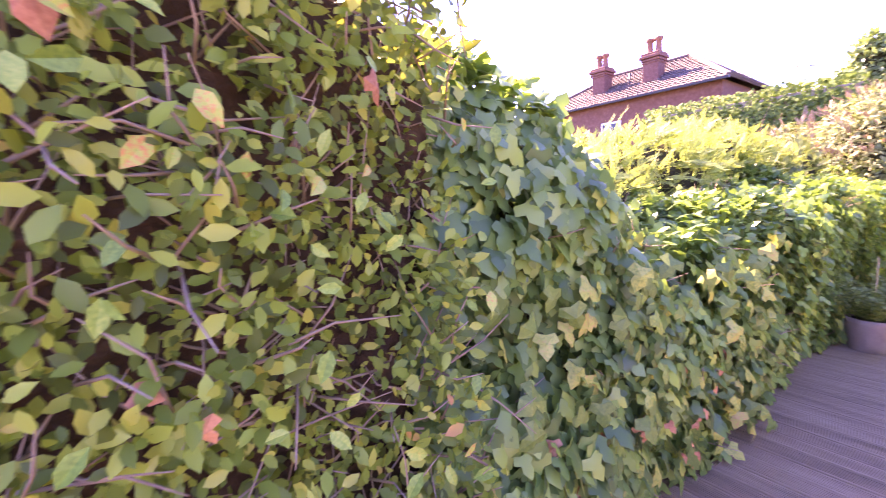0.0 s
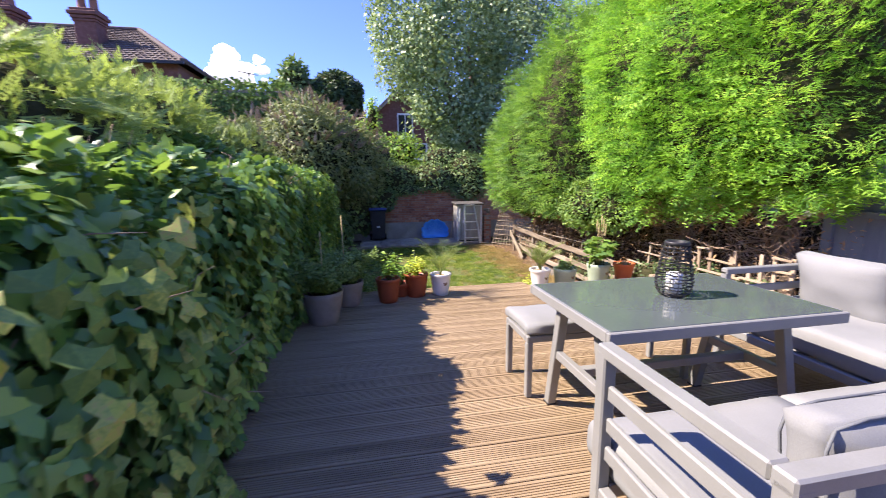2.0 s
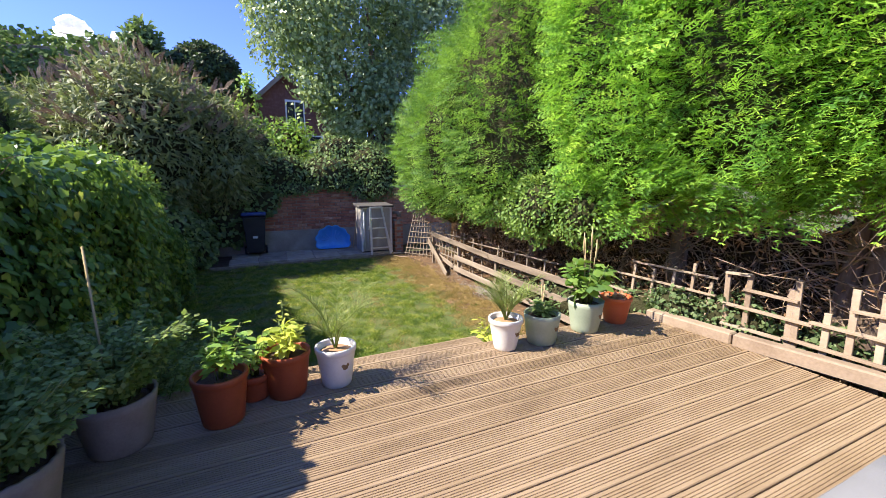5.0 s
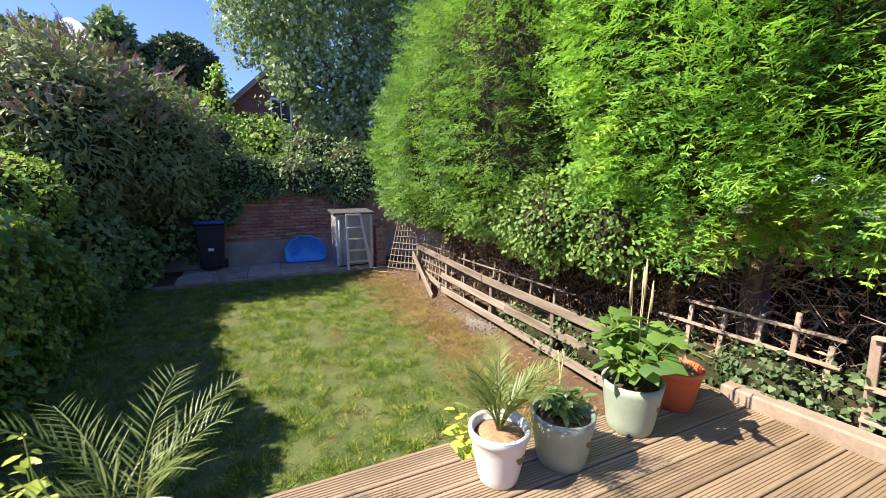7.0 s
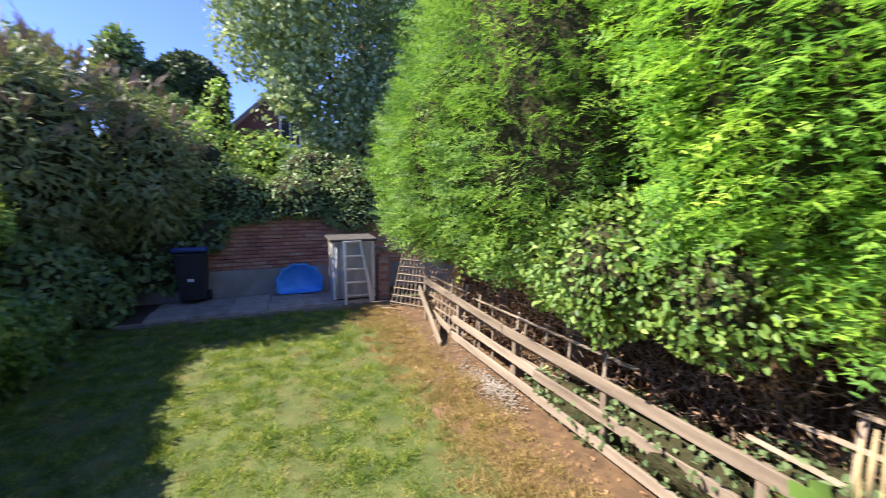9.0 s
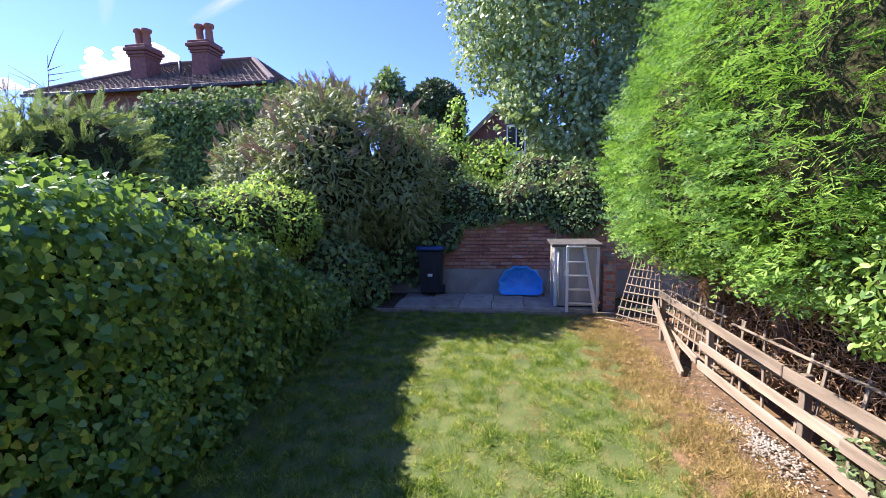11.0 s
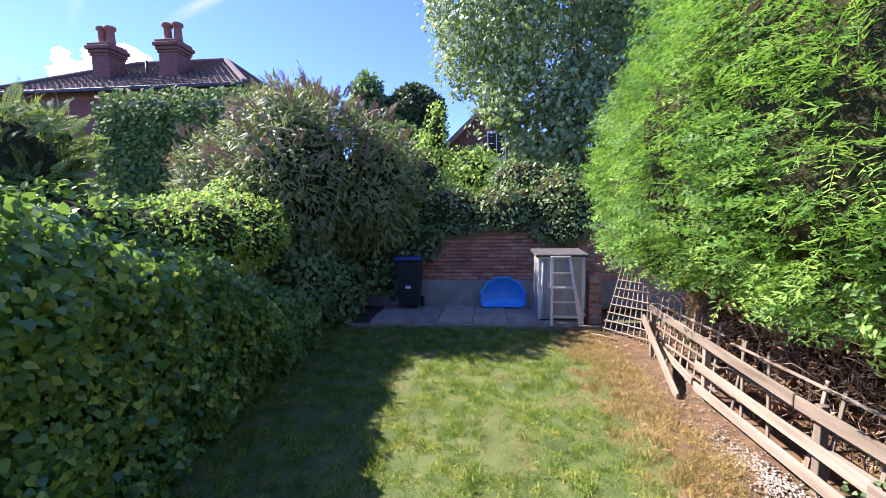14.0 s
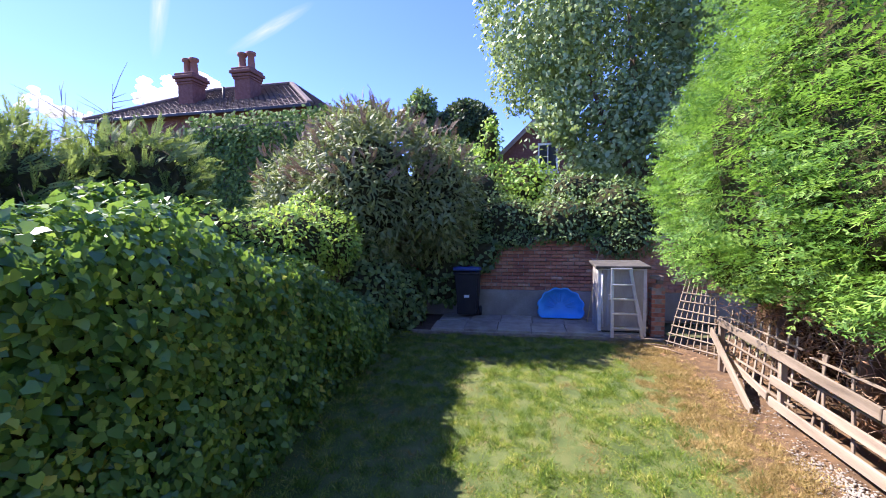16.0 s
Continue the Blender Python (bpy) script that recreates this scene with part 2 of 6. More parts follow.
G = leaf_material
M["ivy"] = G("ivy_leaf", [(0.05, (0.028, 0.07, 0.022)), (0.45, (0.06, 0.125, 0.032)), (0.72, (0.115, 0.19, 0.045)), (0.90, (0.20, 0.26, 0.05)), (1.0, (0.38, 0.33, 0.08))], 0.36, 0.28, (0.30, 0.48, 0.05), spec=0.6)
M["ivyyellow"] = surface("yellowing_ivy_leaf", [(0.15, (0.08, 0.15, 0.03)), (0.55, (0.15, 0.23, 0.045)), (0.8, (0.34, 0.37, 0.07)), (1.0, (0.42, 0.25, 0.09))], 9, 0.5, bump=0.1, piece=0.7)
M["privetpale"] = surface("pale_hedge_leaf", [(0.15, (0.09, 0.19, 0.03)), (0.5, (0.19, 0.32, 0.05)), (0.85, (0.36, 0.42, 0.08)), (1.0, (0.55, 0.20, 0.07))], 9, 0.5, bump=0.1, piece=0.8)
M["privet"] = G("privet_leaf", [(0.05, (0.035, 0.06, 0.014)), (0.40, (0.085, 0.15, 0.022)), (0.70, (0.17, 0.245, 0.035)), (0.93, (0.29, 0.30, 0.055)), (1.0, (0.42, 0.15, 0.06))], 0.45, 0.32, (0.44, 0.42, 0.05))
M["ivywall"] = G("wall_ivy_leaf", [(0.05, (0.022, 0.045, 0.016)), (0.5, (0.05, 0.09, 0.026)), (0.9, (0.11, 0.165, 0.04)), (1.0, (0.20, 0.25, 0.06))], 0.7, 0.2, (0.25, 0.40, 0.05), spec=0.12)
M["feather"] = G("feathery_leaf", [(0.05, (0.07, 0.11, 0.03)), (0.5, (0.14, 0.20, 0.05)), (0.95, (0.25, 0.30, 0.09))], 0.6, 0.35, (0.42, 0.52, 0.08))
M["tamarisk"] = G("tamarisk_leaf", [(0.05, (0.035, 0.06, 0.02)), (0.5, (0.075, 0.115, 0.035)), (0.95, (0.15, 0.19, 0.06))], 0.6, 0.3, (0.32, 0.42, 0.08))
M["conifer"] = G("conifer_spray", [(0.05, (0.035, 0.095, 0.018)), (0.4, (0.095, 0.205, 0.028)), (0.75, (0.175, 0.315, 0.036)), (1.0, (0.29, 0.40, 0.055))], 0.55, 0.38, (0.30, 0.56, 0.05), patch=0.9)
M["conifer_dark"] = G("darker_conifer_spray", [(0.05, (0.03, 0.075, 0.018)), (0.5, (0.075, 0.155, 0.026)), (1.0, (0.18, 0.27, 0.045))], 0.55, 0.36, (0.26, 0.48, 0.05), patch=0.8)
M["deadneedle"] = G("brown_conifer_spray", [(0.1, (0.12, 0.065, 0.03)), (0.6, (0.25, 0.14, 0.07)), (1.0, (0.36, 0.22, 0.12))], 0.8, 0.15, (0.4, 0.22, 0.1))
M["poplar"] = G("silvery_leaf", [(0.05, (0.06, 0.095, 0.045)), (0.5, (0.135, 0.185, 0.08)), (0.85, (0.24, 0.29, 0.14)), (1.0, (0.38, 0.41, 0.24))], 0.42, 0.3, (0.32, 0.42, 0.08), spec=0.4, patch=1.0, patch_scale=0.9)
M["bushdark"] = G("shrub_leaf", [(0.05, (0.036, 0.068, 0.025)), (0.5, (0.08, 0.125, 0.044)), (0.9, (0.155, 0.205, 0.07)), (1.0, (0.25, 0.28, 0.10))], 0.42, 0.25, (0.25, 0.38, 0.06))
M["shrubgreen"] = G("evergreen_shrub_leaf", [(0.05, (0.04, 0.085, 0.02)), (0.5, (0.085, 0.15, 0.03)), (0.9, (0.16, 0.23, 0.05)), (1.0, (0.28, 0.32, 0.08))], 0.5, 0.3, (0.32, 0.48, 0.05))
M["smallivy"] = G("small_ivy_leaf", [(0.05, (0.03, 0.052, 0.02)), (0.5, (0.06, 0.092, 0.036)), (0.9, (0.115, 0.15, 0.065)), (1.0, (0.2, 0.21, 0.10))], 0.6, 0.25, (0.25, 0.36, 0.08), spec=0.25)
M["budleaf"] = G("buddleia_leaf", [(0.05, (0.055, 0.075, 0.028)), (0.5, (0.11, 0.13, 0.048)), (0.95, (0.18, 0.19, 0.075))], 0.55, 0.25, (0.25, 0.33, 0.08))
M["budflower"] = G("faded_flower_spike", [(0.1, (0.07, 0.05, 0.03)), (0.6, (0.125, 0.095, 0.06)), (1.0, (0.18, 0.145, 0.10))], 0.8, 0.1, (0.3, 0.15, 0.15))
M["balltree"] = G("dark_round_tree_leaf", [(0.05, (0.013, 0.026, 0.011)), (0.6, (0.028, 0.05, 0.018)), (1.0, (0.06, 0.09, 0.03))], 0.55, 0.15, (0.14, 0.25, 0.05))
M["yellowleaf"] = G("yellowing_leaf", [(0.05, (0.09, 0.095, 0.025)), (0.6, (0.18, 0.165, 0.04)), (1.0, (0.30, 0.24, 0.07))], 0.5, 0.3, (0.5, 0.42, 0.06))
M["grass"] = G("grass_blade", [(0.05, (0.022, 0.052, 0.006)), (0.4, (0.072, 0.128, 0.015)), (0.7, (0.155, 0.20, 0.028)), (1.0, (0.34, 0.31, 0.085))], 0.6, 0.3, (0.30, 0.40, 0.05), patch=1.7, patch_scale=5.5)
M["drygrass"] = G("dry_grass_blade", [(0.05, (0.105, 0.085, 0.026)), (0.6, (0.205, 0.145, 0.052)), (1.0, (0.32, 0.235, 0.10))], 0.8, 0.2, (0.5, 0.4, 0.15))
M["fresh"] = G("fresh_plant_leaf", [(0.05, (0.075, 0.15, 0.03)), (0.5, (0.15, 0.25, 0.05)), (0.9, (0.27, 0.35, 0.08)), (1.0, (0.42, 0.40, 0.10))], 0.45, 0.35, (0.40, 0.55, 0.06))
M["limeleaf"] = G("yellow_green_leaf", [(0.05, (0.18, 0.24, 0.04)), (0.6, (0.34, 0.38, 0.06)), (1.0, (0.50, 0.44, 0.10))], 0.45, 0.35, (0.55, 0.55, 0.06))
M["palm"] = G("palm_leaf", [(0.05, (0.055, 0.085, 0.022)), (0.6, (0.115, 0.15, 0.04)), (1.0, (0.21, 0.22, 0.075))], 0.42, 0.25, (0.36, 0.46, 0.07))
M["herb"] = G("fine_herb_leaf", [(0.05, (0.06, 0.10, 0.025)), (0.6, (0.13, 0.18, 0.045)), (1.0, (0.22, 0.26, 0.075))], 0.55, 0.3, (0.28, 0.42, 0.07))


# ---------------------------------------------------------------- building blocks
rng = np.random.default_rng(7)


def empty(name, at, label, category, group="", kind=""):
    e = new(name)
    e.empty_display_size = 0.1
    e.matrix_basis = Matrix.Translation(at) if not isinstance(at, Matrix) else at
    return tagged(e, label, category, group, kind)


def link(name, me, material, parent=None, label="", smooth=False):
    ob = new(name, me)
    if material and not me.materials:
        me.materials.append(M[material])
    if smooth:
        me.polygons.foreach_set("use_smooth", [True] * len(me.polygons))
    if parent is not None:
        ob.parent = parent
    if label:
        ob["label"] = label
    return ob


def part(name, bm, material, parent=None, label="", smooth=False):
    me = bpy.data.meshes.new(name)
    bm.to_mesh(me)
    bm.free()
    return link(name, me, material, parent, label, smooth)


def np_mesh(name, verts, faces):
    me = bpy.data.meshes.new(name)
    me.from_pydata(np.asarray(verts, float).reshape(-1, 3).tolist(), [], faces if isinstance(faces, list) else faces.tolist())
    return me


def box(bm, size, centre=(0, 0, 0), rot=None, bevel=0.0, seg=1):
    r = bmesh.ops.create_cube(bm, size=1.0)
    m = Matrix.Translation(centre) @ (rot if rot else Matrix()) @ Matrix.Diagonal((*size, 1))
    bmesh.ops.transform(bm, matrix=m, verts=r["verts"])
    if bevel:
        edges = list({e for v in r["verts"] for e in v.link_edges})
        bmesh.ops.bevel(bm, geom=edges, offset=bevel, segments=seg, affect="EDGES", profile=0.5)
    return bm


def boxpart(name, size, centre, material, parent=None, label="", rot=None, bevel=0.006, seg=1):
    bm = bmesh.new()
    box(bm, size, (0, 0, 0), None, bevel, seg)
    ob = part(name, bm, material, parent, label)
    ob.matrix_basis = Matrix.Translation(centre) @ (rot if rot else Matrix())
    return ob


def bar(name, a, b, w, h, material, parent=None, label="", bevel=0.004):
    """A squared bar from a to b, its length along its own x, w across and h upright."""
    a, b = Vector(a), Vector(b)
    d = b - a
    x = d.normalized()
    up = Vector((0, 0, 1)) if abs(x.z) < 0.95 else Vector((0, 1, 0))
    y = up.cross(x).normalized()
    z = x.cross(y)
    rot = Matrix((x, y, z)).transposed().to_4x4()
    return boxpart(name, (d.length, w, h), (a + b) / 2, material, parent, label, rot, bevel)


def tube_data(points, radii, sides=6):
    """Vertices and quads of a tapering tube along points."""
    p = np.asarray(points, float)
    r = np.broadcast_to(np.asarray(radii, float), (len(p),))
    t = np.gradient(p, axis=0)
    t /= np.linalg.norm(t, axis=1)[:, None] + 1e-9
    ref = np.array([0.31, 0.17, 0.93]) if abs(t[:, 2]).mean() < 0.8 else np.array([0.9, 0.4, 0.1])
    u = np.cross(t, ref)
    u /= np.linalg.norm(u, axis=1)[:, None] + 1e-9
    v = np.cross(t, u)
    ang = np.arange(sides) * 2 * math.pi / sides
    ring = p[:, None] + r[:, None, None] * (np.cos(ang)[None, :, None] * u[:, None] + np.sin(ang)[None, :, None] * v[:, None])
    faces = []
    for i in range(len(p) - 1):
        for j in range(sides):
            k = (j + 1) % sides
            faces.append((i * sides + j, i * sides + k, (i + 1) * sides + k, (i + 1) * sides + j))
    faces.append(tuple(range(sides - 1, -1, -1)))
    faces.append(tuple((len(p) - 1) * sides + j for j in range(sides)))
    return ring.reshape(-1, 3), faces


def tubes(name, runs, material, parent=None, label="", sides=6):
    """Many tubes joined into one mesh; runs: (points, radii)."""
    vs, fs, base = [], [], 0
    for pts, rad in runs:
        v, f = tube_data(pts, rad, sides)
        vs.append(v)
        fs += [tuple(i + base for i in q) for q in f]
        base += len(v)
    return link(name, np_mesh(name, np.concatenate(vs), fs), material, parent, label, True)


def lathe(profile, n=28, wob=0.0):
    """A turned shape from (radius, height) pairs, closed at its ends."""
    bm = bmesh.new()
    rings = []
    for r, z in profile:
        rings.append([bm.verts.new((r * (1 + wob * math.cos(24 * 2 * math.pi * j / n)) * math.cos(2 * math.pi * j / n),
                                    r * (1 + wob * math.cos(24 * 2 * math.pi * j / n)) * math.sin(2 * math.pi * j / n), z)) for j in range(n)])
    for a, b in zip(rings, rings[1:]):
        for j in range(n):
            bm.faces.new((a[j], a[(j + 1) % n], b[(j + 1) % n], b[j]))
    bm.faces.new(rings[0][::-1])
    bm.faces.new(rings[-1])
    return bm


# leaf shapes: vertices and triangles; the stalk at 0, the tip along +y, the face towards +z
IVY = (np.array([(0, 0, 0.02), (-0.36, -0.10, 0), (-0.52, 0.22, -0.05), (-0.24, 0.38, 0.03), (-0.30, 0.62, -0.02), (0, 1.0, -0.10), (0.30, 0.62, -0.02), (0.24, 0.38, 0.03),
                 (0.52, 0.22, -0.05), (0.36, -0.10, 0), (0, 0.42, 0.08)]),
       [(10, 0, 1), (10, 1, 2), (10, 2, 3), (10, 3, 4), (10, 4, 5), (10, 5, 6), (10, 6, 7), (10, 7, 8), (10, 8, 9), (10, 9, 0)])
IVY6 = (IVY[0][[0, 1, 2, 4, 5, 6, 8, 9]], [(0, 1, 2), (0, 2, 3), (0, 3, 4), (0, 4, 5), (0, 5, 6), (0, 6, 7)])
OVAL = (np.array([(0, 0, 0), (-0.24, 0.30, 0.05), (-0.22, 0.68, 0.03), (0, 1.0, -0.08), (0.22, 0.68, 0.03), (0.24, 0.30, 0.05), (0, 0.5, -0.02)]),
        [(6, 0, 1), (6, 1, 2), (6, 2, 3), (6, 3, 4), (6, 4, 5), (6, 5, 0)])
DIAMOND = (np.array([(0, 0, 0), (-0.34, 0.45, 0.07), (0, 1.0, -0.05), (0.34, 0.45, 0.07)]), [(0, 3, 1), (3, 2, 1)])
LANCE = (np.array([(0, 0, 0), (-0.13, 0.4, 0.05), (0, 1.0, -0.12), (0.13, 0.4, 0.05)]), [(0, 3, 1), (3, 2, 1)])
PALMLEAF = (np.array([(0, 0, 0), (-0.022, 0.35, 0.02), (0, 1.0, -0.10), (0.022, 0.35, 0.02)]), [(0, 3, 1), (3, 2, 1)])
BLADE = (np.array([(-0.06, 0, 0), (0.06, 0, 0), (0.0, 1.0, 0.25)]), [(0, 1, 2)])


def spray(teeth, spread, width, droop=0.25, taper=0.9, seed=0):
    """A flat feathery spray: a midrib with side twigs, one connected piece."""
    r = np.random.default_rng(seed)
    v, f = [(-0.012, 0, 0), (0.012, 0, 0)], []
    last = (0, 1)
    for i in range(1, teeth + 1):
        s = i / teeth
        z = -droop * s * s
        a = len(v)
        v += [(-0.012, s * 0.86, z), (0.012, s * 0.86, z)]
        f += [(last[0], last[1], a + 1), (last[0], a + 1, a)]
        reach = spread * (1 - taper * abs(s - 0.35) ** 1.2) * r.uniform(0.75, 1.1)
        for side in (-1, 1):
            k = len(v)
            v += [(side * reach, s * 0.86 + 0.20 * reach / spread + r.uniform(-0.04, 0.06), z - 0.08 * r.uniform(0, 1)), (side * reach * 0.55, s * 0.86 - width, z + 0.02)]
            base = a if side < 0 else a + 1
            f += [(base, k + 1, k)] if side > 0 else [(base, k, k + 1)]
        last = (a, a + 1)
    k = len(v)
    v.append((0, 1.02, -droop))
    f.append((last[0], last[1], k))
    return np.array(v), f


SPRAYS = [spray(5, 0.26, 0.045, 0.15, seed=1), spray(4, 0.20, 0.045, 0.30, seed=2), spray(4, 0.34, 0.05, 0.08, seed=3)]


def frond(pairs, spread, droop, seed):
    """A fan-like conifer frond in one connected piece: side twigs in pairs along a midrib, each twig with small lobes."""
    r = np.random.default_rng(seed)
    v, f = [], []

    def blade(root, b, w):
        """A narrow lozenge from vertex number root to the point b; gives the numbers of its two shoulders."""
        a, b = v[root], np.array(b)
        d = b - a
        n_ = np.array([-d[1], d[0], 0.0])
        n_ *= w / (np.linalg.norm(n_) + 1e-9)
        k = len(v)
        v.extend([a + d * 0.45 + n_, b, a + d * 0.45 - n_])
        f.extend([(root, k + 1, k), (root, k + 2, k + 1)])
        return k, k + 2

    def sag(s):
        return -droop * s * (1.6 * s - 0.9 * s * s * s)

    v.append(np.array([0.0, 0.0, 0.0]))
    last = 0
    for i in range(pairs):
        s = 0.10 + 0.84 * i / (pairs - 1)
        blade(last, (0, s, sag(s)), 0.018)
        last = len(v) - 2
        for side in (-1, 1):
            reach = spread * (0.45 + 1.1 * s * (1.25 - s)) * (1.15 - 0.75 * s) * r.uniform(0.75, 1.2)
            a = v[last]
            left, right = blade(last, a + np.array([side * reach * 0.80, reach * 0.85, -0.10 * reach + r.normal() * 0.02]), 0.030)
            k = (right if side > 0 else left) if i % 2 else (left if side > 0 else right)
            lobe = (side * reach * 0.50, reach * 0.12, -0.02) if i % 2 else (side * reach * 0.05, reach * 0.50, 0.01)
            blade(k, v[k] + np.array(lobe) * r.uniform(0.7, 1.2), 0.024)
    blade(last, (0, 1.05, sag(1.0)), 0.02)
    return np.array(v), f


FRONDS = [frond(4, 0.38, 0.30, 11), frond(4, 0.46, 0.16, 12), frond(4, 0.30, 0.42, 13)]
FEATHER = spray(9, 0.16, 0.05, 0.3, seed=5)


def unit(a):
    return a / (np.linalg.norm(a, axis=-1, keepdims=True) + 1e-9)


def leaf_mesh(name, pos, tip, face, size, shape, stretch=None):
    """One mesh of leaves: at pos, with their tips along tip and their faces towards face."""
    V, F = shape
    pos, tip, face = (np.asarray(a, float) for a in (pos, tip, face))
    y = unit(tip)
    x = unit(np.cross(y, face))
    z = np.cross(x, y)
    s = np.asarray(size, float).reshape(-1, 1)
    R = np.stack([x * s, y * s, z * s], axis=1)
    verts = pos[:, None, :] + np.einsum("kj,njc->nkc", V, R)
    n, k = len(pos), len(V)
    tri = (np.asarray(F)[None] + (np.arange(n) * k)[:, None, None]).reshape(-1, 3)
    me = bpy.data.meshes.new(name)
    me.vertices.add(n * k)
    me.vertices.foreach_set("co", verts.reshape(-1))
    me.loops.add(tri.size)
    me.loops.foreach_set("vertex_index", tri.reshape(-1).astype(np.int32))
    me.polygons.add(len(tri))
    me.polygons.foreach_set("loop_start", (np.arange(len(tri)) * 3).astype(np.int32))
    me.update(calc_edges=True)
    return me


def leaves(name, pos, tip, face, size, shape, material, parent=None, label=""):
    ob = link(name, leaf_mesh(name, pos, tip, face, size, shape), material, parent, label)
    ob["kind"] = "stuff"
    return ob


def rand_dirs(n):
    return unit(rng.normal(size=(n, 3)))


def lumps(p, amp, scale):
    """A smooth bumpy offset, one value a point."""
    return np.array([noise.noise(Vector(q) * scale) for q in p]) * amp


def blob_points(blobs, density, shell=0.18, keep=None, keep_out=0.86):
    """Points and outward normals on a union of ellipsoids ((centre), (radii)), uneven and in a shell of some depth."""
    P, N = [], []
    for i, (c, r) in enumerate(blobs):
        c, r = np.array(c, float), np.array(r, float)
        area = 4 * math.pi * ((r[0] * r[1]) ** 1.6 + (r[0] * r[2]) ** 1.6 + (r[1] * r[2]) ** 1.6) ** (1 / 1.6) / 3 ** (1 / 1.6)
        n = int(area * density)
        d = rand_dirs(n)
        w = np.linalg.norm(d / r, axis=1)
        d = d[rng.random(n) < (w / w.max()) ** 0.7]
        p = d * r
        nn = unit(d / r)
        bump = lumps(p + c, 0.30, 1.1 / max(0.35, min(r) * 0.5)) + lumps(p + c, 0.12, 4.5)
        depth = rng.random(len(p)) ** 1.5 * shell
        p = c + p * (1 + (bump * 0.6) [:, None]) - nn * depth[:, None]
        ok = np.ones(len(p), bool)
        for j, (c2, r2) in enumerate(blobs):
            if j != i:
                ok &= np.linalg.norm((p - np.array(c2)) / np.array(r2), axis=1) > keep_out
        P.append(p[ok])
        N.append(nn[ok])
    P, N = np.concatenate(P), np.concatenate(N)
    if keep is not None:
        k = keep(P)
        P, N = P[k], N[k]
    return P, N


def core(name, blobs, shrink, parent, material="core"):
    """Solid lumps behind a bush's leaves, coloured dark to stand in for inner shade."""
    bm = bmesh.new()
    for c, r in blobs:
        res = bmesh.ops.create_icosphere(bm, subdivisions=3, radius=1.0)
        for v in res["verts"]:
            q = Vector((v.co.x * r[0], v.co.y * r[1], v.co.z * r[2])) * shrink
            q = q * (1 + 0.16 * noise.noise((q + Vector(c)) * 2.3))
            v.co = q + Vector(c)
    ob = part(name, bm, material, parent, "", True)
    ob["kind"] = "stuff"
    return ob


def bush(name, blobs, density, size, shape, material, label, category, base=None, shell=0.2, shrink=0.86, droop=0.4, out=0.5, part_name="foliage", keep=None, stems=8, group=""):
    base = base or (blobs[0][0][0], blobs[0][0][1], -0.6)
    e = empty(name, base, label, category, group)
    inv = Matrix.Translation(base).inverted()
    P, N = blob_points(blobs, density, shell, keep)
    n = len(P)
    tip = unit(N * out + rand_dirs(n) * 0.75 - np.array([0, 0, droop]))
    face = unit(N + rand_dirs(n) * 0.55 + np.array([0, 0, 0.35]))
    f = leaves(part_name, P - np.array(base), tip, face, size * rng.uniform(0.65, 1.25, n), shape, material, e)
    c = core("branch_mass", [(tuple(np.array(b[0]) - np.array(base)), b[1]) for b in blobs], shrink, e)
    if stems:
        runs = []
        for i in range(stems):
            c0, r0 = blobs[rng.integers(len(blobs))]
            top = np.array(c0) + rand_dirs(1)[0] * np.array(r0) * 0.6 - np.array(base)
            s = np.array([rng.normal() * 0.15, rng.normal() * 0.15, 0.0])
            mid = s * 0.4 + top * 0.6 + rng.normal(size=3) * 0.08
            mid[2] = top[2] * 0.5
            runs.append((np.array([s, mid, top]), np.array([0.045, 0.03, 0.012])))
        tubes("stem", runs, "bark", e)
    return e


# ---------------------------------------------------------------- setting: ground, deck, walls
LAWN_Z = -0.60
bm = bmesh.new()
bmesh.ops.create_grid(bm, x_segments=2, y_segments=2, size=400)
ground = tagged(part("ground", bm, "land"), "rough green and brown land running to the horizon", "ground", kind="structure")
ground.location = (10, 0, LAWN_Z - 0.05)


def sheet(name, x0, x1, y0, y1, z, step, amp, material, label, category, edge=0.0):
    """A gently uneven patch of ground with thickness and a wandering edge."""
    nx, ny = max(2, int((x1 - x0) / step)), max(2, int((y1 - y0) / step))
    bm = bmesh.new()
    g = []
    for i in range(nx + 1):
        row = []
        for j in range(ny + 1):
            x, y = x0 + (x1 - x0) * i / nx, y0 + (y1 - y0) * j / ny
            if edge:
                u, w = i / nx * 2 - 1, j / ny * 2 - 1
                x += edge * u * abs(u) ** 3 * noise.noise(Vector((y * 1.3, 3, z)))
                y += edge * w * abs(w) ** 3 * noise.noise(Vector((x * 1.3, 9, z)))
            row.append(bm.verts.new((x, y, z + amp * noise.noise(Vector((x * 1.7, y * 1.7, 0))) + amp * 0.5 * noise.noise(Vector((x * 6, y * 6, 2))))))
        g.append(row)
    for i in range(nx):
        for j in range(ny):
            bm.faces.new((g[i][j], g[i + 1][j], g[i + 1][j + 1], g[i][j + 1]))
    r = bmesh.ops.extrude_face_region(bm, geom=list(bm.faces))
    bmesh.ops.translate(bm, verts=[v for v in r["geom"] if isinstance(v, bmesh.types.BMVert)], vec=(0, 0, -0.09))
    bmesh.ops.recalc_face_normals(bm, faces=bm.faces)
    return tagged(part(name, bm, material, None, "", True), label, category, kind="structure")


